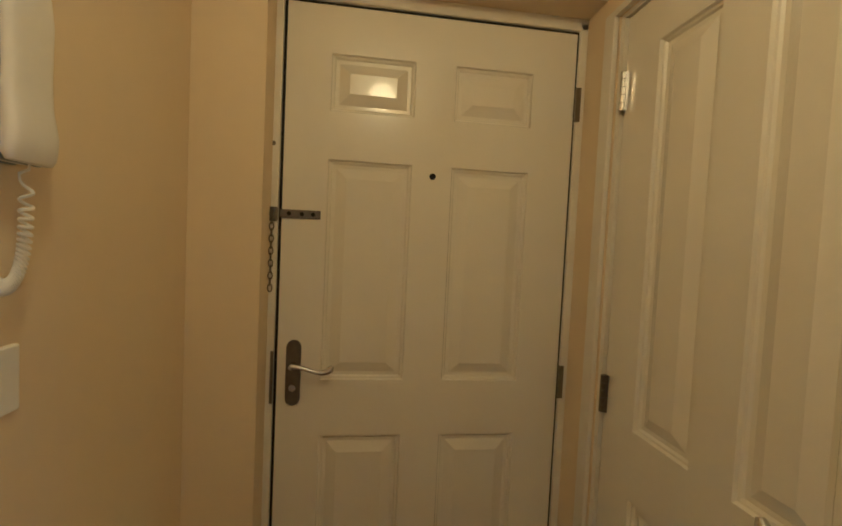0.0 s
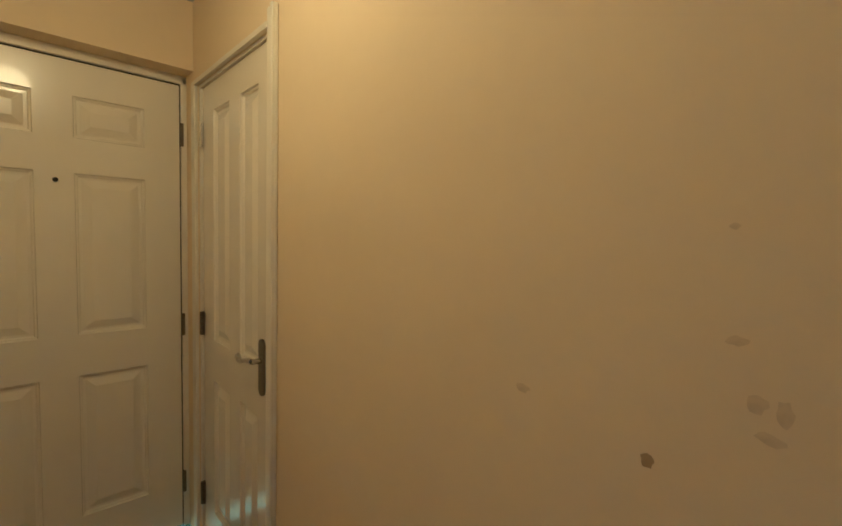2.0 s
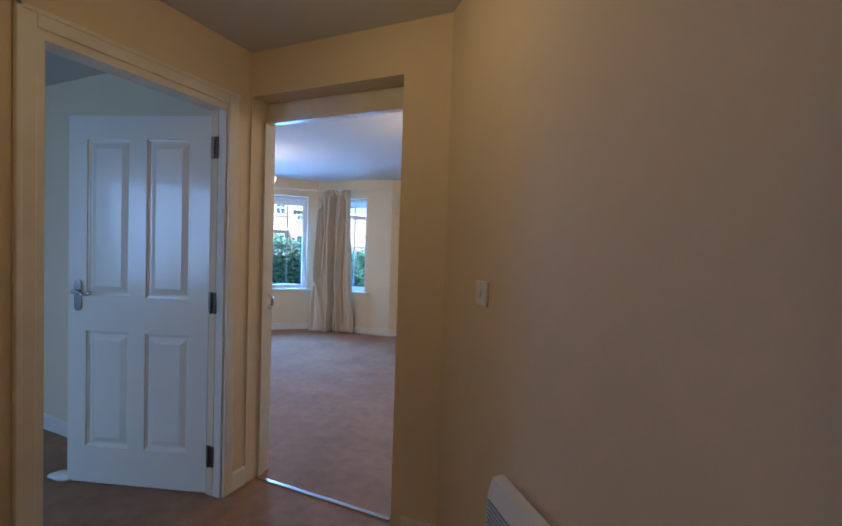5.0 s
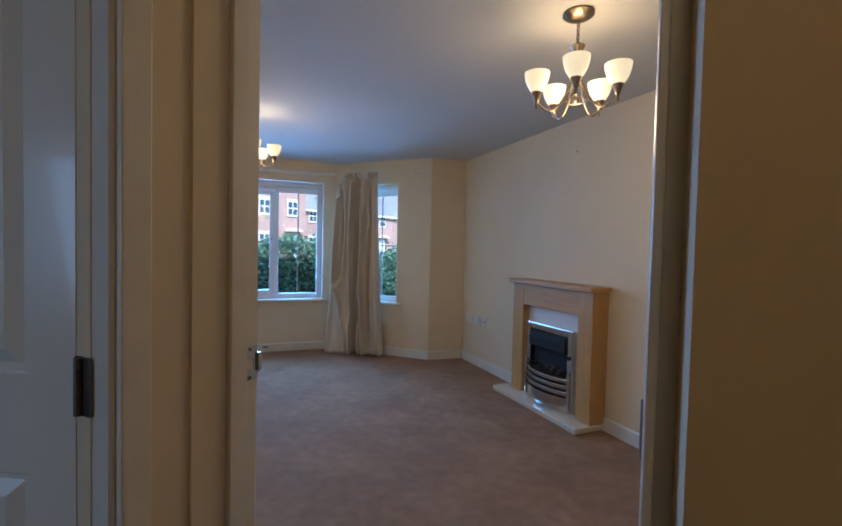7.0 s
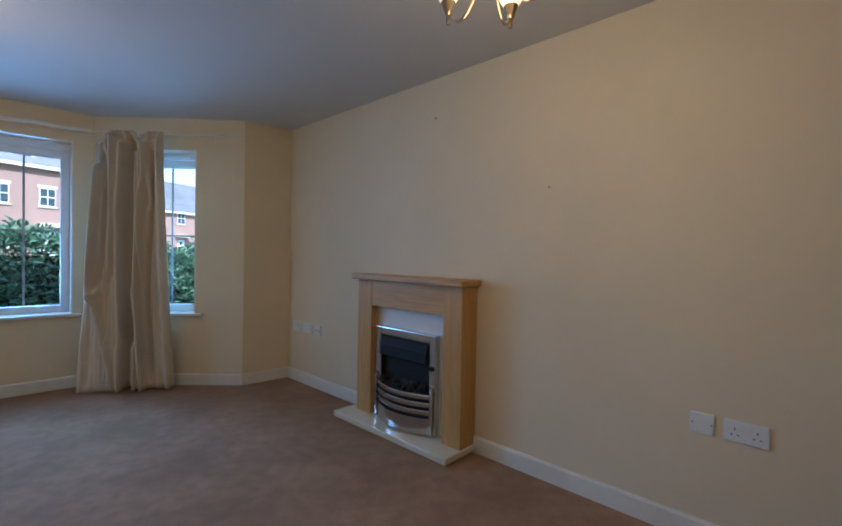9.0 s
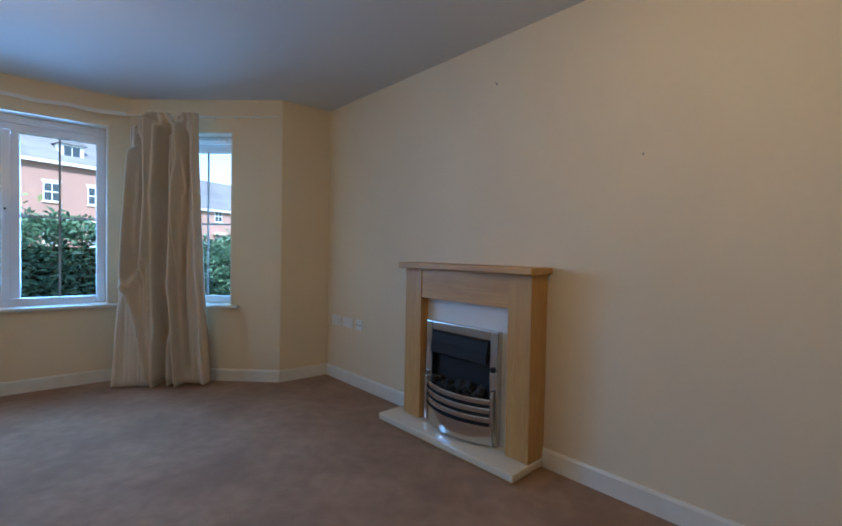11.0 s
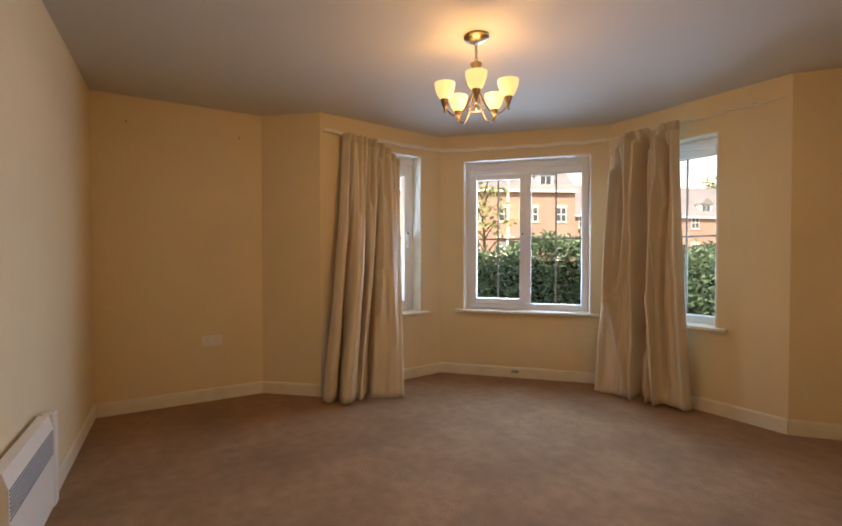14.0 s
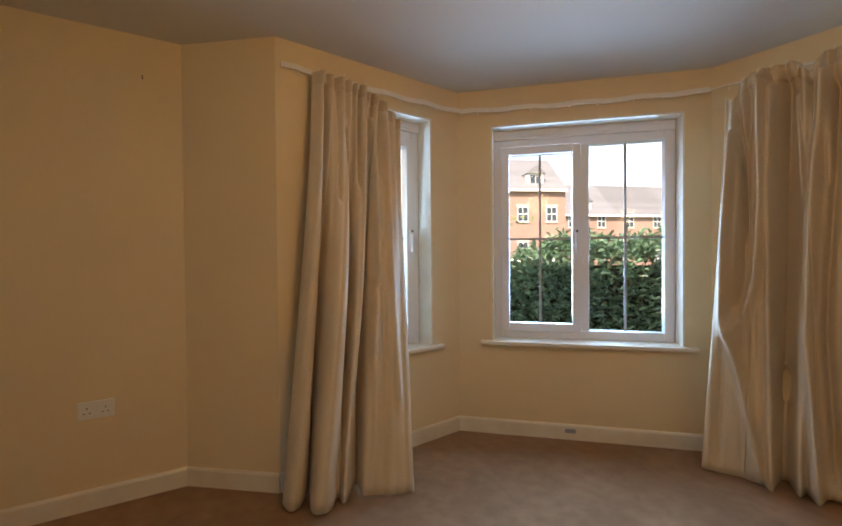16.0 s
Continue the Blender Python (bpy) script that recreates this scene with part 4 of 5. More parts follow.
curtain("curtain", "cream satin curtain, unhooked in places and sagging at its heading", [(-3.10, 4.42), (-2.57, 4.47)], [(-3.18, 4.32), (-2.50, 4.55)],
        (0.25, 0.22, 0.20, 0.33), ((0.27, 0.035), (0.22, 0.03), (0.19, 0.03), (0.32, 0.04)), 2.195, 11, -0.015,
        slump=((0.05, 0.13, 0.09), (0.66, 0.07, 0.06)), loose=0.006, pleat=0.012,
        creases=((-0.075, 0.070, [(0.06, 0.20), (0.35, 0.20), (0.58, 0.18)]),
                 (0.115, 0.034, [(0.03, 0.31), (0.30, 0.34), (0.50, 0.31), (0.60, 0.23), (0.635, 0.13)]),
                 (0.090, 0.028, [(0.10, 0.08), (0.40, 0.06), (0.60, 0.08), (0.72, 0.20), (0.97, 0.37)]),
                 (-0.060, 0.022, [(0.06, 0.10), (0.20, 0.16), (0.40, 0.21)]),
                 (-0.150, 0.085, [(0.05, 0.49), (0.50, 0.50), (0.80, 0.50)]), (-0.10, 0.05, [(0.75, 0.50), (1.0, 0.505)]),
                 (0.085, 0.024, [(0.05, 0.385), (0.50, 0.39), (1.0, 0.43)]),
                 (0.125, 0.034, [(0.05, 0.76), (0.35, 0.67), (0.62, 0.63), (1.0, 0.68)]), (0.055, 0.020, [(0.08, 0.56), (0.22, 0.60), (0.30, 0.62)]), (0.060, 0.022, [(0.60, 0.60), (1.0, 0.58)]),
                 (-0.060, 0.035, [(0.03, 0.69), (0.28, 0.75)]),
                 (-0.075, 0.030, [(0.08, 0.86), (0.33, 0.80), (0.62, 0.74), (0.95, 0.78)]),
                 (0.060, 0.040, [(0.04, 0.93), (0.55, 0.93), (1.0, 0.96)]),
                 (-0.030, 0.030, [(0.66, 0.08), (0.97, 0.10)])))

# curtain track round the bay
track = thing("curtain_track", pose(-3.6, 3.6, 2.21), "white plastic curtain track bent round the bay, sagging a little", "curtain track")
o = track.matrix_world.translation


def inset(p, d):
    c = Vector((-2.9, 3.0))
    v = c - Vector(p)
    return Vector(p) + v.normalized() * d


line = [inset(BAY_L, 0.04), inset(BAY_CL, 0.055), inset(BAY_CR, 0.055), inset(BAY_R, 0.045)]
for a, b in zip(line, line[1:]):
    bm = bmesh.new()
    n = 16
    pts = []
    for i in range(n + 1):
        p = a.lerp(b, i / n)
        pts.append((p.x - o.x, p.y - o.y, 0.006 * math.sin(i * 1.7) - 0.008 * math.sin(math.pi * i / n)))
    half, deep = (0.014, 0.006) if b is not line[-1] else (0.004, 0.004)
    side = Vector((b.y - a.y, a.x - b.x, 0)).normalized() * deep
    rows = [[bm.verts.new(Vector(p) + side * i + Vector((0, 0, half * k))) for i, k in ((-1, -1), (1, -1), (1, 1), (-1, 1))] for p in pts]
    for p, q in zip(rows, rows[1:]):
        for k in range(4):
            bm.faces.new((p[k], p[(k + 1) % 4], q[(k + 1) % 4], q[k]))
    bm.faces.new(rows[0])
    bm.faces.new(rows[-1][::-1])
    part("rail", bm, M_PLASTIC, track)
    for u in (0.08, 0.22, 0.31, 0.47, 0.58, 0.72, 0.83):
        p = a.lerp(b, u)
        x, y = p.x - o.x, p.y - o.y
        part("glider", boxes((x - 0.004, x + 0.004, y - 0.004, y + 0.004, -0.034, -0.012), bevel=0.001), M_PLASTIC, track)
    for u in (0.15, 0.5, 0.85):
        p = a.lerp(b, u)
        out = Vector((-2.9, 3.0)) - p
        q = p - out.normalized() * 0.05
        part("bracket", tube(bmesh.new(), [(p.x - o.x, p.y - o.y, 0.0), (q.x - o.x, q.y - o.y, 0.012)], 0.007, 6), M_PLASTIC, track)


def panel_heater(m, w, h, z, label, off=0.0):
    """A slim convector with a sloping top and side grille, on a wall whose room side is -y."""
    t = thing("panel_heater", m @ Matrix.Translation((0, 0, z)), label, "panel heater", "panel heaters")
    bm = bmesh.new()
    prof = [(y - off, zz) for y, zz in ((-0.020, 0), (-0.065, 0.0), (-0.070, 0.01), (-0.070, h - 0.06), (-0.055, h - 0.005), (-0.020, h))]
    rows = [[bm.verts.new((x, y, zz)) for y, zz in prof] for x in (-w / 2, w / 2)]
    for k in range(6):
        bm.faces.new((rows[0][k], rows[0][(k + 1) % 6], rows[1][(k + 1) % 6], rows[1][k]))
    bm.faces.new(rows[0])
    bm.faces.new(rows[1][::-1])
    part("case", bm, M_PLASTIC, t)
    for i in range(8):
        z0 = h - 0.062 - 0.0135 * i
        part("grille_slat", boxes((-w / 2 + 0.008, w / 2 - 0.075, -0.0730 - off, -0.0690 - off, z0 - 0.0062, z0)), M_GREY, t)
    part("end_cap", boxes((w / 2 - 0.060, w / 2 + 0.004, -0.074 - off, -0.018 - off, -0.002, h + 0.002), bevel=0.006), M_PLASTIC, t, "plain white end cap")
    for x in (-w * 0.35, w * 0.35):
        part("bracket", boxes((x - 0.02, x + 0.02, -0.020 - off, -0.0005, 0.05, h - 0.03)), M_PLASTIC, t)
    part("thermostat", lathe(bmesh.new(), [(0, 0), (0.016, 0), (0.016, 0.012), (0, 0.014)], 14, pose(w / 2 - 0.05, -0.040 - off, h - 0.004)), M_PLASTIC, t)


WALL_S = wall_frame(DINE_S, STEP_A)
panel_heater(WALL_S @ Matrix.Translation((-1.74, 0, 0)), 0.62, 0.40, 0.10, "white slim panel heater on the south wall")

# ---- hall ----
dome = thing("ceiling_light", pose(GLOBE[0], GLOBE[1], CEILING), "lit amber glass dome ceiling light with a dark finial", "ceiling light")
part("base", lathe(bmesh.new(), [(0, -0.001), (0.085, -0.001), (0.085, -0.018), (0, -0.018)], 28), M_BRASS, dome)
prof = [(0.158, -0.012), (0.156, -0.030), (0.142, -0.058), (0.115, -0.082), (0.075, -0.098), (0.030, -0.106), (0.004, -0.107), (0.004, -0.101), (0.030, -0.100), (0.073, -0.092), (0.112, -0.077), (0.138, -0.055), (0.151, -0.030), (0.153, -0.012)]
part("shade", lathe(bmesh.new(), prof, 40), M_DOME, dome, "lit amber glass bowl", smooth=True)
part("finial", lathe(bmesh.new(), [(0, -0.105), (0.018, -0.106), (0.020, -0.112), (0.010, -0.120), (0.006, -0.128), (0, -0.131)], 16), M_BLACK, dome, "dark metal finial", smooth=True)

WALL_H = wall_frame(FOLD, HALL_R)
WALL_H.translation = (*HALL_R, 0)
wall_plate(WALL_H, 0.40, 1.188, 0.086, 0.086, "switch", "white light switch on the hall wall")
panel_heater(WALL_H @ Matrix.Translation((0.935, 0, 0)), 0.60, 0.40, 0.268, "white panel heater low on the hall wall")

WALL_E = wall_frame(FRONT_E, E_END)


def loft(near, far, half, z0, z1, rows=22, seg=20):
    """A rounded block that runs up z, whose depth and half width change with the height u from 0 to 1."""
    bm = bmesh.new()
    rings = []
    for i in range(rows + 1):
        u = i / rows
        a, b, h = near(u), far(u), half(u)
        if i in (0, rows):
            a, b, h = a + (b - a) * 0.12, b - (b - a) * 0.12, h * 0.86
        ring = []
        for k in range(seg):
            q = 2 * math.pi * k / seg
            cx, cy = math.cos(q), math.sin(q)
            ring.append(bm.verts.new((h * math.copysign(abs(cx) ** 0.45, cx), -(a + b) / 2 - (b - a) / 2 * math.copysign(abs(cy) ** 0.45, cy), z0 + (z1 - z0) * (u + (0.012 if i == 0 else -0.012 if i == rows else 0)))))
        rings.append(ring)
    for p, q in zip(rings, rings[1:]):
        for k in range(seg):
            bm.faces.new((p[k], p[(k + 1) % seg], q[(k + 1) % seg], q[k]))
    bm.faces.new(rings[0])
    bm.faces.new(rings[-1][::-1])
    return bm


def entry_phone():
    t = thing("entry_phone", WALL_E @ Matrix.Translation((-0.576, 0, 1.558)) @ Matrix.Diagonal((0.9, 0.64, 1.0, 1.0)), "white and grey door entry handset with a coiled cord", "entry phone")

    def seam(u):
        return 0.011 + 0.011 * u + 0.003 * math.sin(6 * u)

    def front(u):
        return 0.042 - 0.024 * math.exp(-((u - 0.52) / 0.14) ** 2)

    def inner(u):
        return 0.045 - 0.004 * math.sin(math.pi * u)
    body = part("body", loft(seam, front, lambda u: 0.043, -0.11, 0.11), M_PLASTIC, t, smooth=True)
    part("back_plate", loft(lambda u: 0.0005, lambda u: seam(u) + 0.0015, lambda u: 0.0445, -0.111, 0.111), M_GREY, t, "grey back plate", smooth=True)
    part("switch_notch", boxes((-0.050, -0.044, -0.013, -0.008, 0.0, 0.004)), M_BLACK, body)
    hs = part("handset", loft(lambda u: inner(u) + 0.013, lambda u: 0.082 + 0.010 * math.exp(-((u - 0.16) / 0.12) ** 2) - 0.012 * max(0, u - 0.8) / 0.2, lambda u: 0.036 + 0.005 * abs(2 * u - 1), -0.112, 0.106), M_PLASTIC, t, "white curved handset", smooth=True)
    part("handset_back", loft(inner, lambda u: inner(u) + 0.0145, lambda u: 0.037 + 0.005 * abs(2 * u - 1), -0.112, 0.106), M_GREY, hs, "grey inner shell", smooth=True)
    bm = bmesh.new()
    pts, turns = [], 46
    for i in range(turns * 12 + 1):
        u = i / (turns * 12)
        a = math.pi * u
        c = Vector((-0.030 + 0.034 * (1 - math.cos(a)) / 2, -0.022 - 0.040 * (1 - math.cos(a)) / 2, -0.122 - 0.134 * math.sin(a) ** 0.55))
        side = Vector((math.cos(a) * 0.7, -math.cos(a) * 0.6, math.sin(a))).normalized()
        tang = Vector((0.75 * math.sin(a), -0.65 * math.sin(a), -math.cos(a))).normalized()
        across = tang.cross(side).normalized()
        q = 2 * math.pi * turns * u
        pts.append(c + side * 0.0088 * math.cos(q) + across * 0.0088 * math.sin(q))
    pts = [Vector((-0.028, -0.022, -0.106)), Vector((-0.026, -0.022, -0.116))] + pts + [Vector((0.006, -0.064, -0.116)), Vector((0.008, -0.064, -0.104))]
    tube(bm, pts, 0.0022, 5)
    part("coiled_cord", bm, M_PLASTIC, t, "white coiled cord", smooth=True)


entry_phone()
wall_plate(WALL_E, -0.581, 1.182, 0.086, 0.086, "switch", "white light switch under the entry phone")


def scuff(m, x, z, w, h, seed, mat):
    rnd = random.Random(seed)
    t = part("scuff_mark", bmesh.new(), mat)
    bm = bmesh.new()
    pts = []
    for k in range(12):
        a = 2 * math.pi * k / 12
        r = rnd.uniform(0.7, 1.1)
        pts.append(bm.verts.new((w / 2 * r * math.cos(a), -0.0012, h / 2 * r * math.sin(a))))
    bm.faces.new(pts)
    bm.to_mesh(t.data)
    bm.free()
    t.matrix_world = m @ pose(x, 0, z, 0, rnd.uniform(-25, 25), 0)
    tagged(t, "dark scuff mark on the painted wall", "scuff mark", "scuffs on the corridor walls", "structure")


M_SCUFF = make("faint_scuff", (0.73, 0.59, 0.39), 0.8, grain=0.5, scale=45)
M_DENT = make("dark_dent", (0.42, 0.31, 0.18), 0.8, grain=0.4, scale=60)
WALL_K = wall_frame(K, FRONT_W)
for x, z, w, h in ((-0.36, 1.257, 0.030, 0.018), (-0.335, 1.268, 0.060, 0.009), (-0.459, 1.235, 0.018, 0.030), (-0.470, 1.205, 0.030, 0.014), (-0.059, 1.307, 0.008, 0.005), (-0.512, 1.426, 0.012, 0.008),
                   (-0.503, 1.302, 0.022, 0.012), (-0.767, 1.177, 0.026, 0.016), (-0.482, 1.239, 0.020, 0.024)):
    scuff(WALL_K, x - 0.03, z - 0.012, w, h, int(w * 1000 + z * 100), M_SCUFF)
scuff(WALL_K, -0.615, 1.123, 0.018, 0.018, 5, M_DENT)
for x, z, w, h in ((-0.747, 1.104, 0.024, 0.014), (-0.677, 1.071, 0.060, 0.008), (-0.567, 1.027, 0.016, 0.014), (-0.878, 1.092, 0.020, 0.012), (-0.752, 1.032, 0.05, 0.010), (-0.875, 1.026, 0.026, 0.010)):
    scuff(WALL_E, x, z, w, h, int(w * 1000 + z * 100), M_SCUFF)

WALL_BC = wall_frame(BAY_CR, BAY_CL)
t = thing("cable_outlet", WALL_BC @ Matrix.Translation((-0.83, -0.014, 0.062)), "small grey cable outlet on the skirting board", "cable outlet")
part("cover", boxes((-0.035, 0.035, -0.012, -0.0005, -0.014, 0.014), bevel=0.005), M_GREY, t)
t = thing("door_wedge", pose(-1.66, 0.30, 0.0, 0, 0, 25), "crumpled white cloth wedged under the bedroom door", "door wedge")
bm = bmesh.new()
bmesh.ops.create_icosphere(bm, subdivisions=3, radius=0.05)
rnd = random.Random(2)
for v in bm.verts:
    v.co *= 1 + 0.35 * noise.noise(v.co * 28)
    v.co = Vector((v.co.x * 1.5, v.co.y * 0.8, (v.co.z + 0.045) * 0.45))
part("cloth", bm, M_PLASTIC, t, smooth=True)
wall_plate(wall_frame(BED[0], BED[1]), -1.28, 0.46, 0.146, 0.086, "double", "white double socket on the bedroom wall")

# ---- outside ----
bm = bmesh.new()
bmesh.ops.create_grid(bm, x_segments=40, y_segments=40, size=600)
bmesh.ops.delete(bm, geom=[f for f in bm.faces if abs(f.calc_center_median().x) < 20 and abs(f.calc_center_median().y) < 20], context="FACES")
box(bm, -30, 30, -30, 30, -0.50, -0.30)
for v in bm.verts:
    if abs(v.co.x) > 31 or abs(v.co.y) > 31:
        v.co.z = -0.31
tagged(part("ground", bm, M_GRASS), "grass and earth ground outside the house", "ground", kind="structure")
OUT = Matrix.Translation((-3.8, 4.02, 0)) @ pose(0, 0, 0, 0, 0, 45)   # x along the street, y away from the bay


def hedge():
    """A clipped laurel hedge round the bay: many folded leaves on twigs."""
    rnd = random.Random(8)
    t = thing("hedge", OUT @ Matrix.Translation((0, 1.7, -0.31)), "dense green laurel hedge outside the bay windows", "hedge")
    bm = bmesh.new()
    lx, dep, hgt = 6.5, 1.0, 1.55
    verts, faces = [], []
    for _ in range(44000):
        x = rnd.uniform(-lx, lx)
        face = rnd.random()
        bumpy = 0.10 * math.sin(x * 2.1) + 0.06 * math.sin(x * 5.3 + 1)
        top = hgt + bumpy
        if face < 0.72:
            y, z = 0.12 * math.sin(x * 3.0) + rnd.uniform(-0.08, 0.30) , rnd.uniform(0.05, top)
        else:
            y, z = rnd.uniform(0, dep), top + rnd.gauss(0, 0.07)
        L = rnd.uniform(0.075, 0.14)
        W = L * rnd.uniform(0.14, 0.2)
        m = Matrix.Translation((x, y, z)) @ Euler((rnd.uniform(-0.2, 1.1), rnd.uniform(-0.7, 0.7), rnd.gauss(3.14, 1.1))).to_matrix().to_4x4()
        b = len(verts)
        for p in ((0, 0, 0), (W, L * 0.45, 0.012), (0, L, -0.02), (-W, L * 0.45, 0.012), (0, L * 0.45, -0.008)):
            verts.append(tuple(m @ Vector(p)))
        faces += [(b, b + 1, b + 4), (b + 1, b + 2, b + 4), (b + 2, b + 3, b + 4), (b + 3, b, b + 4)]
    me = bpy.data.meshes.new("leaves")
    me.from_pydata(verts, [], faces)
    me.materials.append(M_LEAF)
    ob = new("leaves", me)
    ob.parent = t
    tagged(ob, kind="stuff")
    bm = bmesh.new()
    for _ in range(160):
        x = rnd.uniform(-lx, lx)
        tube(bm, [(x, 0.5, 0.0), (x + rnd.uniform(-0.2, 0.2), rnd.uniform(0.1, 0.6), 0.9), (x + rnd.uniform(-0.3, 0.3), rnd.uniform(0.0, 0.7), hgt - 0.05)], [0.02, 0.012, 0.005], 5)
    tagged(part("twigs", bm, M_TWIG, t), kind="stuff")
    # dark box: the shade between the leaves put into its colour
    part("shade_core", boxes((-lx, lx, 0.32, dep - 0.1, 0.0, hgt - 0.14)), M_HEDGE_CORE, t)


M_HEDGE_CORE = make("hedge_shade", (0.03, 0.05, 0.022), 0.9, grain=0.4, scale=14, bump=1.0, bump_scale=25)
hedge()
bm = boxes((-90, 90, 19.0, 26, -0.36, -0.30), m=OUT)
tagged(part("road", bm, M_ROAD), "grey asphalt road beyond the hedge", "road", kind="structure")


def terrace_house(x, y, w, eaves, ridge, dormer, gable=False, turn=0):
    """A brick town house across the road: wall, sashes with pale heads and sills, door, tiled roof, fascia, dormer."""
    h = thing("terrace_house", OUT @ Matrix.Translation((x, y, -0.30)) @ pose(0, 0, 0, 0, 0, turn), "red brick town house with white windows and a grey tiled roof", "house", "houses across the road")
    dep = 8.0
    part("wall", boxes((-w / 2, w / 2, 0, dep, 0, eaves)), M_BRICK, h)
    bm = bmesh.new()
    if gable:
        pts = [(-w / 2 - 0.3, -0.35, eaves), (w / 2 + 0.3, -0.35, eaves), (0, -0.35, ridge), (-w / 2 - 0.3, dep, eaves), (w / 2 + 0.3, dep, eaves), (0, dep, ridge)]
        v = [bm.verts.new(p) for p in pts]
        for f in ((0, 2, 5, 3), (1, 4, 5, 2), (3, 5, 4), (0, 3, 4, 1)):
            bm.faces.new([v[k] for k in f])
        part("gable_wall", extrude_tri(w, eaves, ridge), M_BRICK, h)
    else:
        v = [bm.verts.new(p) for p in ((-w / 2, -0.4, eaves), (w / 2, -0.4, eaves), (w / 2, dep / 2, ridge), (-w / 2, dep / 2, ridge), (-w / 2, dep + 0.4, eaves), (w / 2, dep + 0.4, eaves))]
        for f in ((0, 1, 2, 3), (3, 2, 5, 4), (0, 3, 4), (1, 5, 2), (0, 4, 5, 1)):
            bm.faces.new([v[k] for k in f])
        slope = math.atan2(ridge - eaves, dep / 2 + 0.4)
        rows = 16
        run = math.hypot(ridge - eaves, dep / 2 + 0.4)
        for k in range(rows):
            d = run * k / rows
            mm = Matrix.Translation((0, -0.4 + d * math.cos(slope), eaves + d * math.sin(slope) + 0.02)) @ pose(math.degrees(0), 0, 0, math.degrees(slope))
            box(bm, -w / 2, w / 2, 0, run / rows * 1.02, 0.0, 0.03, m=mm)
    part("roof", bm, M_ROOF, h)
    part("fascia", boxes((-w / 2, w / 2, -0.42, -0.36, eaves - 0.22, eaves + 0.02)), M_UPVC, h)
    for zf, hh in ((1.5, 1.3), (4.6, 1.35)):
        for xx in (-w / 4, w / 4):
            if zf < 2 and xx > 0:
                d = part("door", boxes((xx - 0.45, xx + 0.45, -0.06, 0.02, 0.6, 2.75)), M_UPVC, h)
                part("door_hood", boxes((xx - 0.8, xx + 0.8, -0.7, 0.0, 3.05, 3.20), (xx - 0.6, xx + 0.6, -0.5, 0.0, 3.20, 3.35)), M_STONE, h)
                continue
            wn = part("window", boxes((xx - 0.5, xx + 0.5, -0.05, 0.03, zf, zf + hh)), M_UPVC, h)
            for a, b in ((-0.44, -0.03), (0.03, 0.44)):
                part("pane", boxes((xx + a, xx + b, -0.056, -0.045, zf + 0.07, zf + hh * 0.48)), M_PANE_DARK, wn)
                part("pane", boxes((xx + a, xx + b, -0.056, -0.045, zf + hh * 0.54, zf + hh - 0.07)), M_PANE_DARK, wn)
            part("window_head", boxes((xx - 0.62, xx + 0.62, -0.06, 0.02, zf + hh + 0.002, zf + hh + 0.22)), M_STONE, wn)
            part("sill", boxes((xx - 0.6, xx + 0.6, -0.10, 0.02, zf - 0.12, zf - 0.002)), M_STONE, wn)
    if dormer:
        dm = part("dormer", boxes((-0.75, 0.75, 0.35, 3.2, eaves + 0.2, eaves + 1.55)), M_UPVC, h, "white dormer with a small gable roof")
        bm = bmesh.new()
        v = [bm.verts.new(p) for p in ((-0.95, 0.15, eaves + 1.5), (0.95, 0.15, eaves + 1.5), (0, 0.15, eaves + 2.25), (-0.95, 3.2, eaves + 1.5), (0.95, 3.2, eaves + 1.5), (0, 3.2, eaves + 2.25))]
        for f in ((0, 1, 2), (0, 2, 5, 3), (1, 4, 5, 2), (3, 5, 4), (0, 3, 4, 1)):
            bm.faces.new([v[k] for k in f])
        part("dormer_roof", bm, M_ROOF, dm)
        part("dormer_pane", boxes((-0.5, -0.03, 0.335, 0.352, eaves + 0.45, eaves + 1.35)), M_PANE_DARK, dm)
        part("dormer_pane", boxes((0.03, 0.5, 0.335, 0.352, eaves + 0.45, eaves + 1.35)), M_PANE_DARK, dm)
    return h


def extrude_tri(w, eaves, ridge):
    bm = bmesh.new()
    a = [bm.verts.new(p) for p in ((-w / 2, 0, eaves), (w / 2, 0, eaves), (0, 0, ridge - 0.15))]
    b = [bm.verts.new(p) for p in ((-w / 2, 0.3, eaves), (w / 2, 0.3, eaves), (0, 0.3, ridge - 0.15))]
    bm.faces.new(a)
    bm.faces.new(b[::-1])
    for k in range(3):
        bm.faces.new((a[k], a[(k + 1) % 3], b[(k + 1) % 3], b[k]))
    return bm


for k in range(7):
    s = -2.8 - 5.4 * k
    terrace_house(3.6 + s * math.cos(radians(20)), 38.0 + s * math.sin(radians(20)), 5.4, 7.5, 11.0, k % 2 == 0, turn=20)
for k in range(6):
    terrace_house(6.6 + 6.4 * k, 47.15 + 2.85 * k, 7.0, 6.0, 9.9, k % 2 == 0, turn=24)


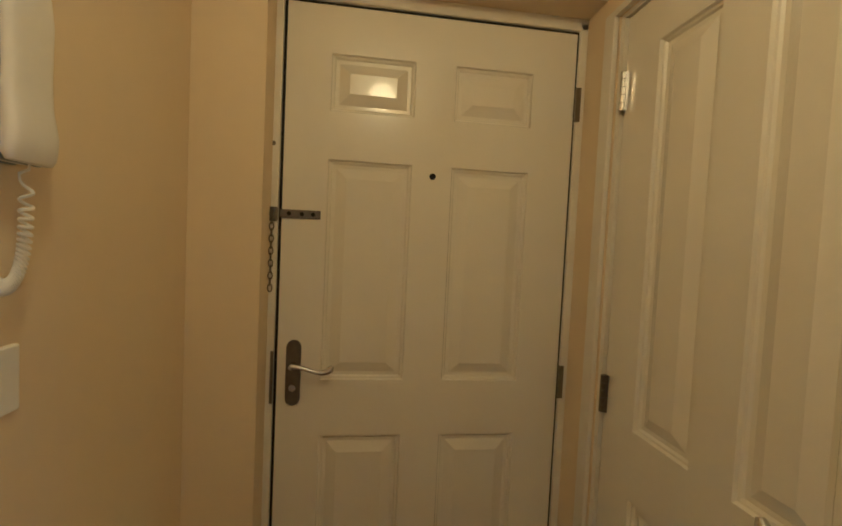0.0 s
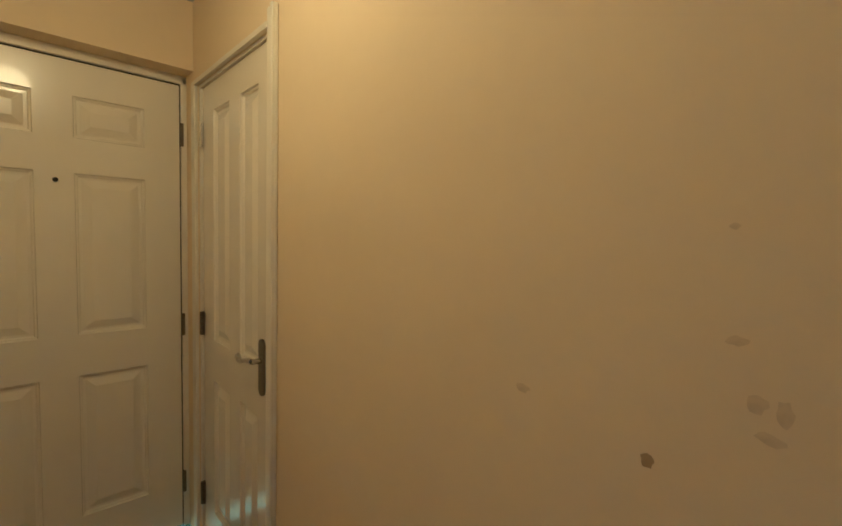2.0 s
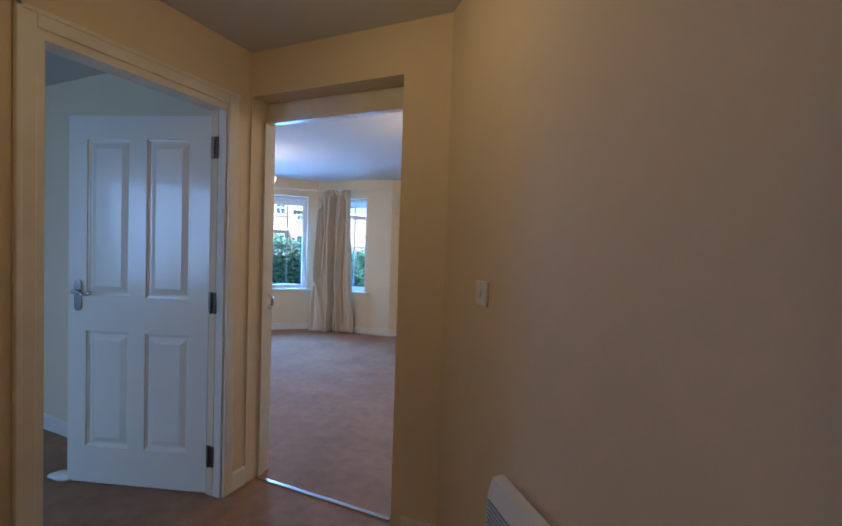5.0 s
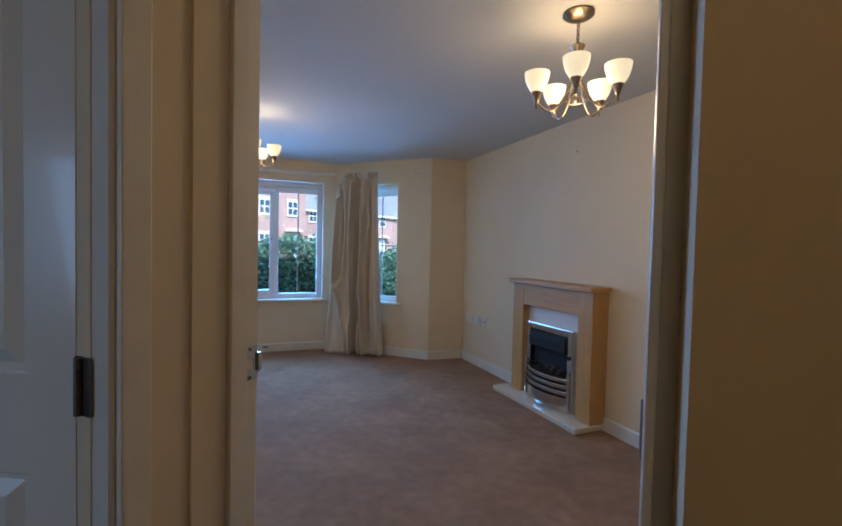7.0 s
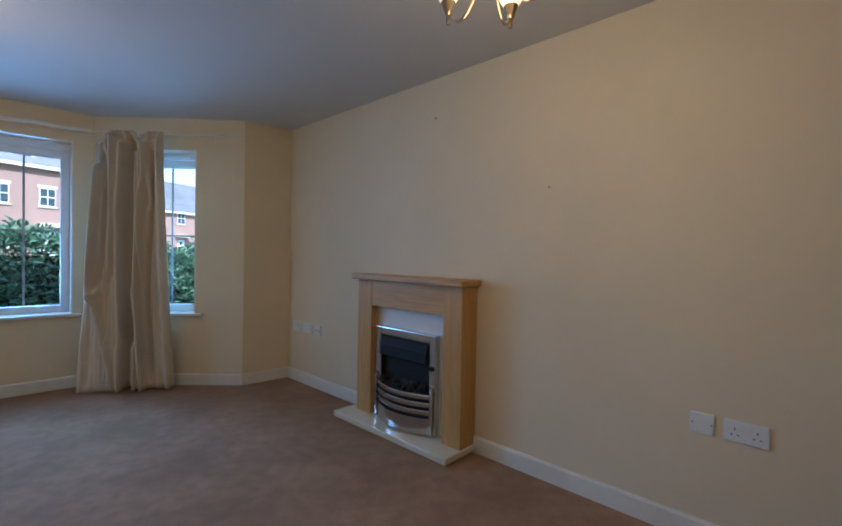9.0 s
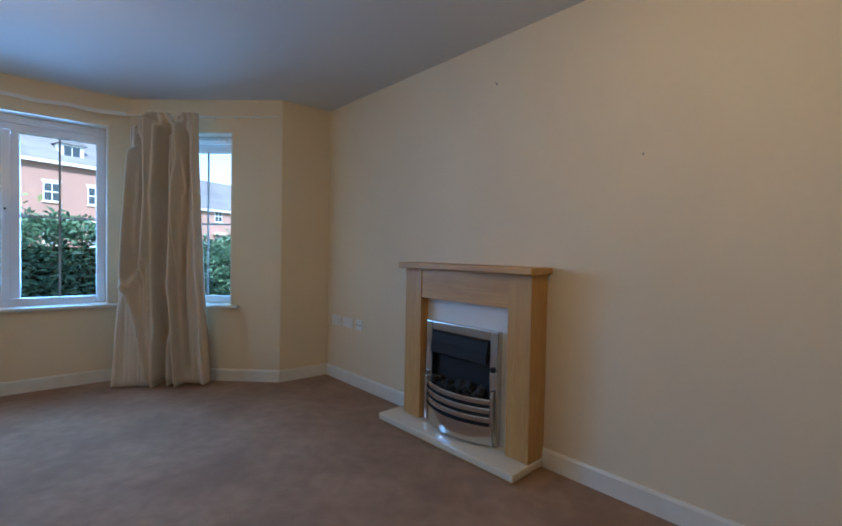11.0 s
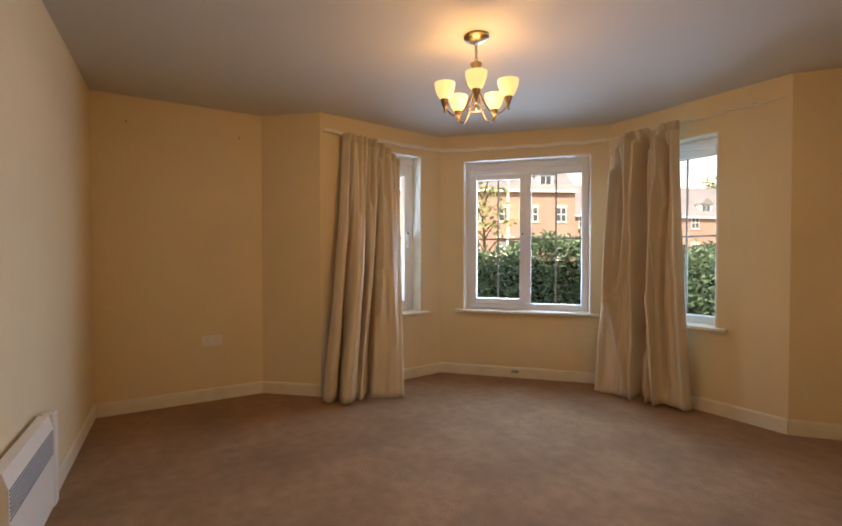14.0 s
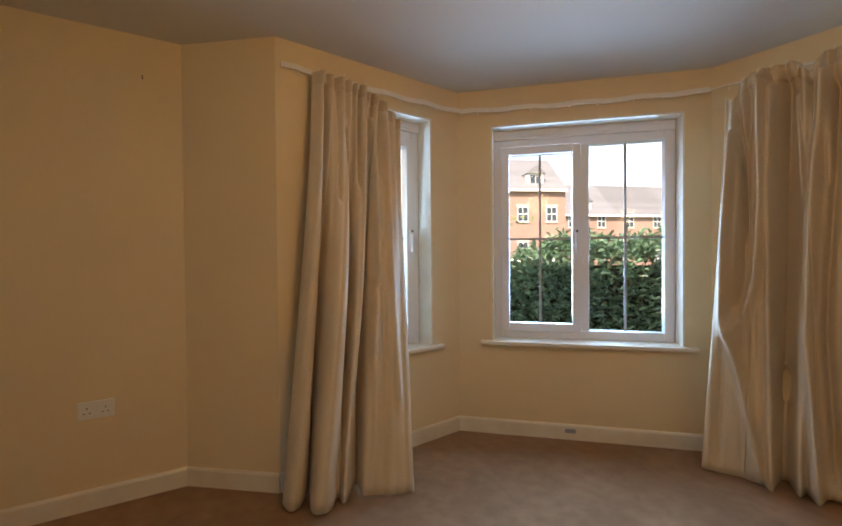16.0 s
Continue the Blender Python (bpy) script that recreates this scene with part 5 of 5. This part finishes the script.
def tree(x, y, height, spread, seed, label, n=1500):
    rnd = random.Random(seed)
    t = thing("tree", OUT @ Matrix.Translation((x, y, -0.31)), label, "tree")
    bm = bmesh.new()
    tube(bm, [(0, 0, 0), (0.05, 0.02, height * 0.35), (-0.06, 0.05, height * 0.75)], [0.07 * height / 4, 0.05 * height / 4, 0.015], 8)
    tips = []
    for k in range(14):
        a, z = k * 2.4, height * (0.35 + 0.5 * k / 14)
        r = spread * (1 - 0.5 * k / 14) * rnd.uniform(0.7, 1.1)
        tip = Vector((r * math.cos(a), r * math.sin(a), z + rnd.uniform(0.3, 0.9) * height / 4))
        tube(bm, [(0, 0, z), tuple(Vector((0, 0, z)).lerp(tip, 0.5) + Vector((0, 0, 0.1))), tuple(tip)], [0.03 * height / 4, 0.02 * height / 4, 0.006], 5)
        tips.append(tip)
    part("trunk", bm, M_TWIG, t)
    verts, faces = [], []
    for _ in range(n):
        tip = rnd.choice(tips)
        c = tip * rnd.uniform(0.6, 1.0) + Vector([rnd.gauss(0, spread * 0.28) for _ in range(3)])
        c.z = tip.z + rnd.gauss(0, spread * 0.25)
        L = rnd.uniform(0.06, 0.13) * height / 4
        m = Matrix.Translation(c) @ Euler([rnd.uniform(0, 6.3) for _ in range(3)]).to_matrix().to_4x4()
        b = len(verts)
        verts += [tuple(m @ Vector(p)) for p in ((-L / 2, 0, 0), (0, -L, 0), (L / 2, 0, 0.01), (0, L, 0))]
        faces.append((b, b + 1, b + 2, b + 3))
    me = bpy.data.meshes.new("crown")
    me.from_pydata(verts, [], faces)
    me.materials.append(M_TREE)
    ob = new("crown", me)
    ob.parent = t
    tagged(ob, kind="stuff")


tree(-1.5, 9.5, 4.2, 0.9, 5, "slender young street tree with thin yellow-green leaves", 260)
tree(30.0, 78.0, 13.0, 4.0, 6, "broad green tree behind the houses", 2600)
tree(42.0, 80.0, 14.0, 4.5, 7, "broad green tree behind the houses", 2600)
tree(54.0, 84.0, 13.0, 4.0, 9, "broad green tree behind the houses", 2200)
post = thing("street_lamp", OUT @ Matrix.Translation((-1.2, 16.5, -0.31)), "tall pale steel street lamp at the kerb", "street lamp")
part("column", tube(bmesh.new(), [(0, 0, 0), (0, 0, 1.2), (0, 0, 6.2), (0.2, -0.3, 6.6)], [0.09, 0.07, 0.05, 0.04], 10), M_PLASTIC, post)
part("lantern", boxes((0.05, 0.35, -0.8, -0.25, 6.55, 6.70), bevel=0.04), M_GREY, post)
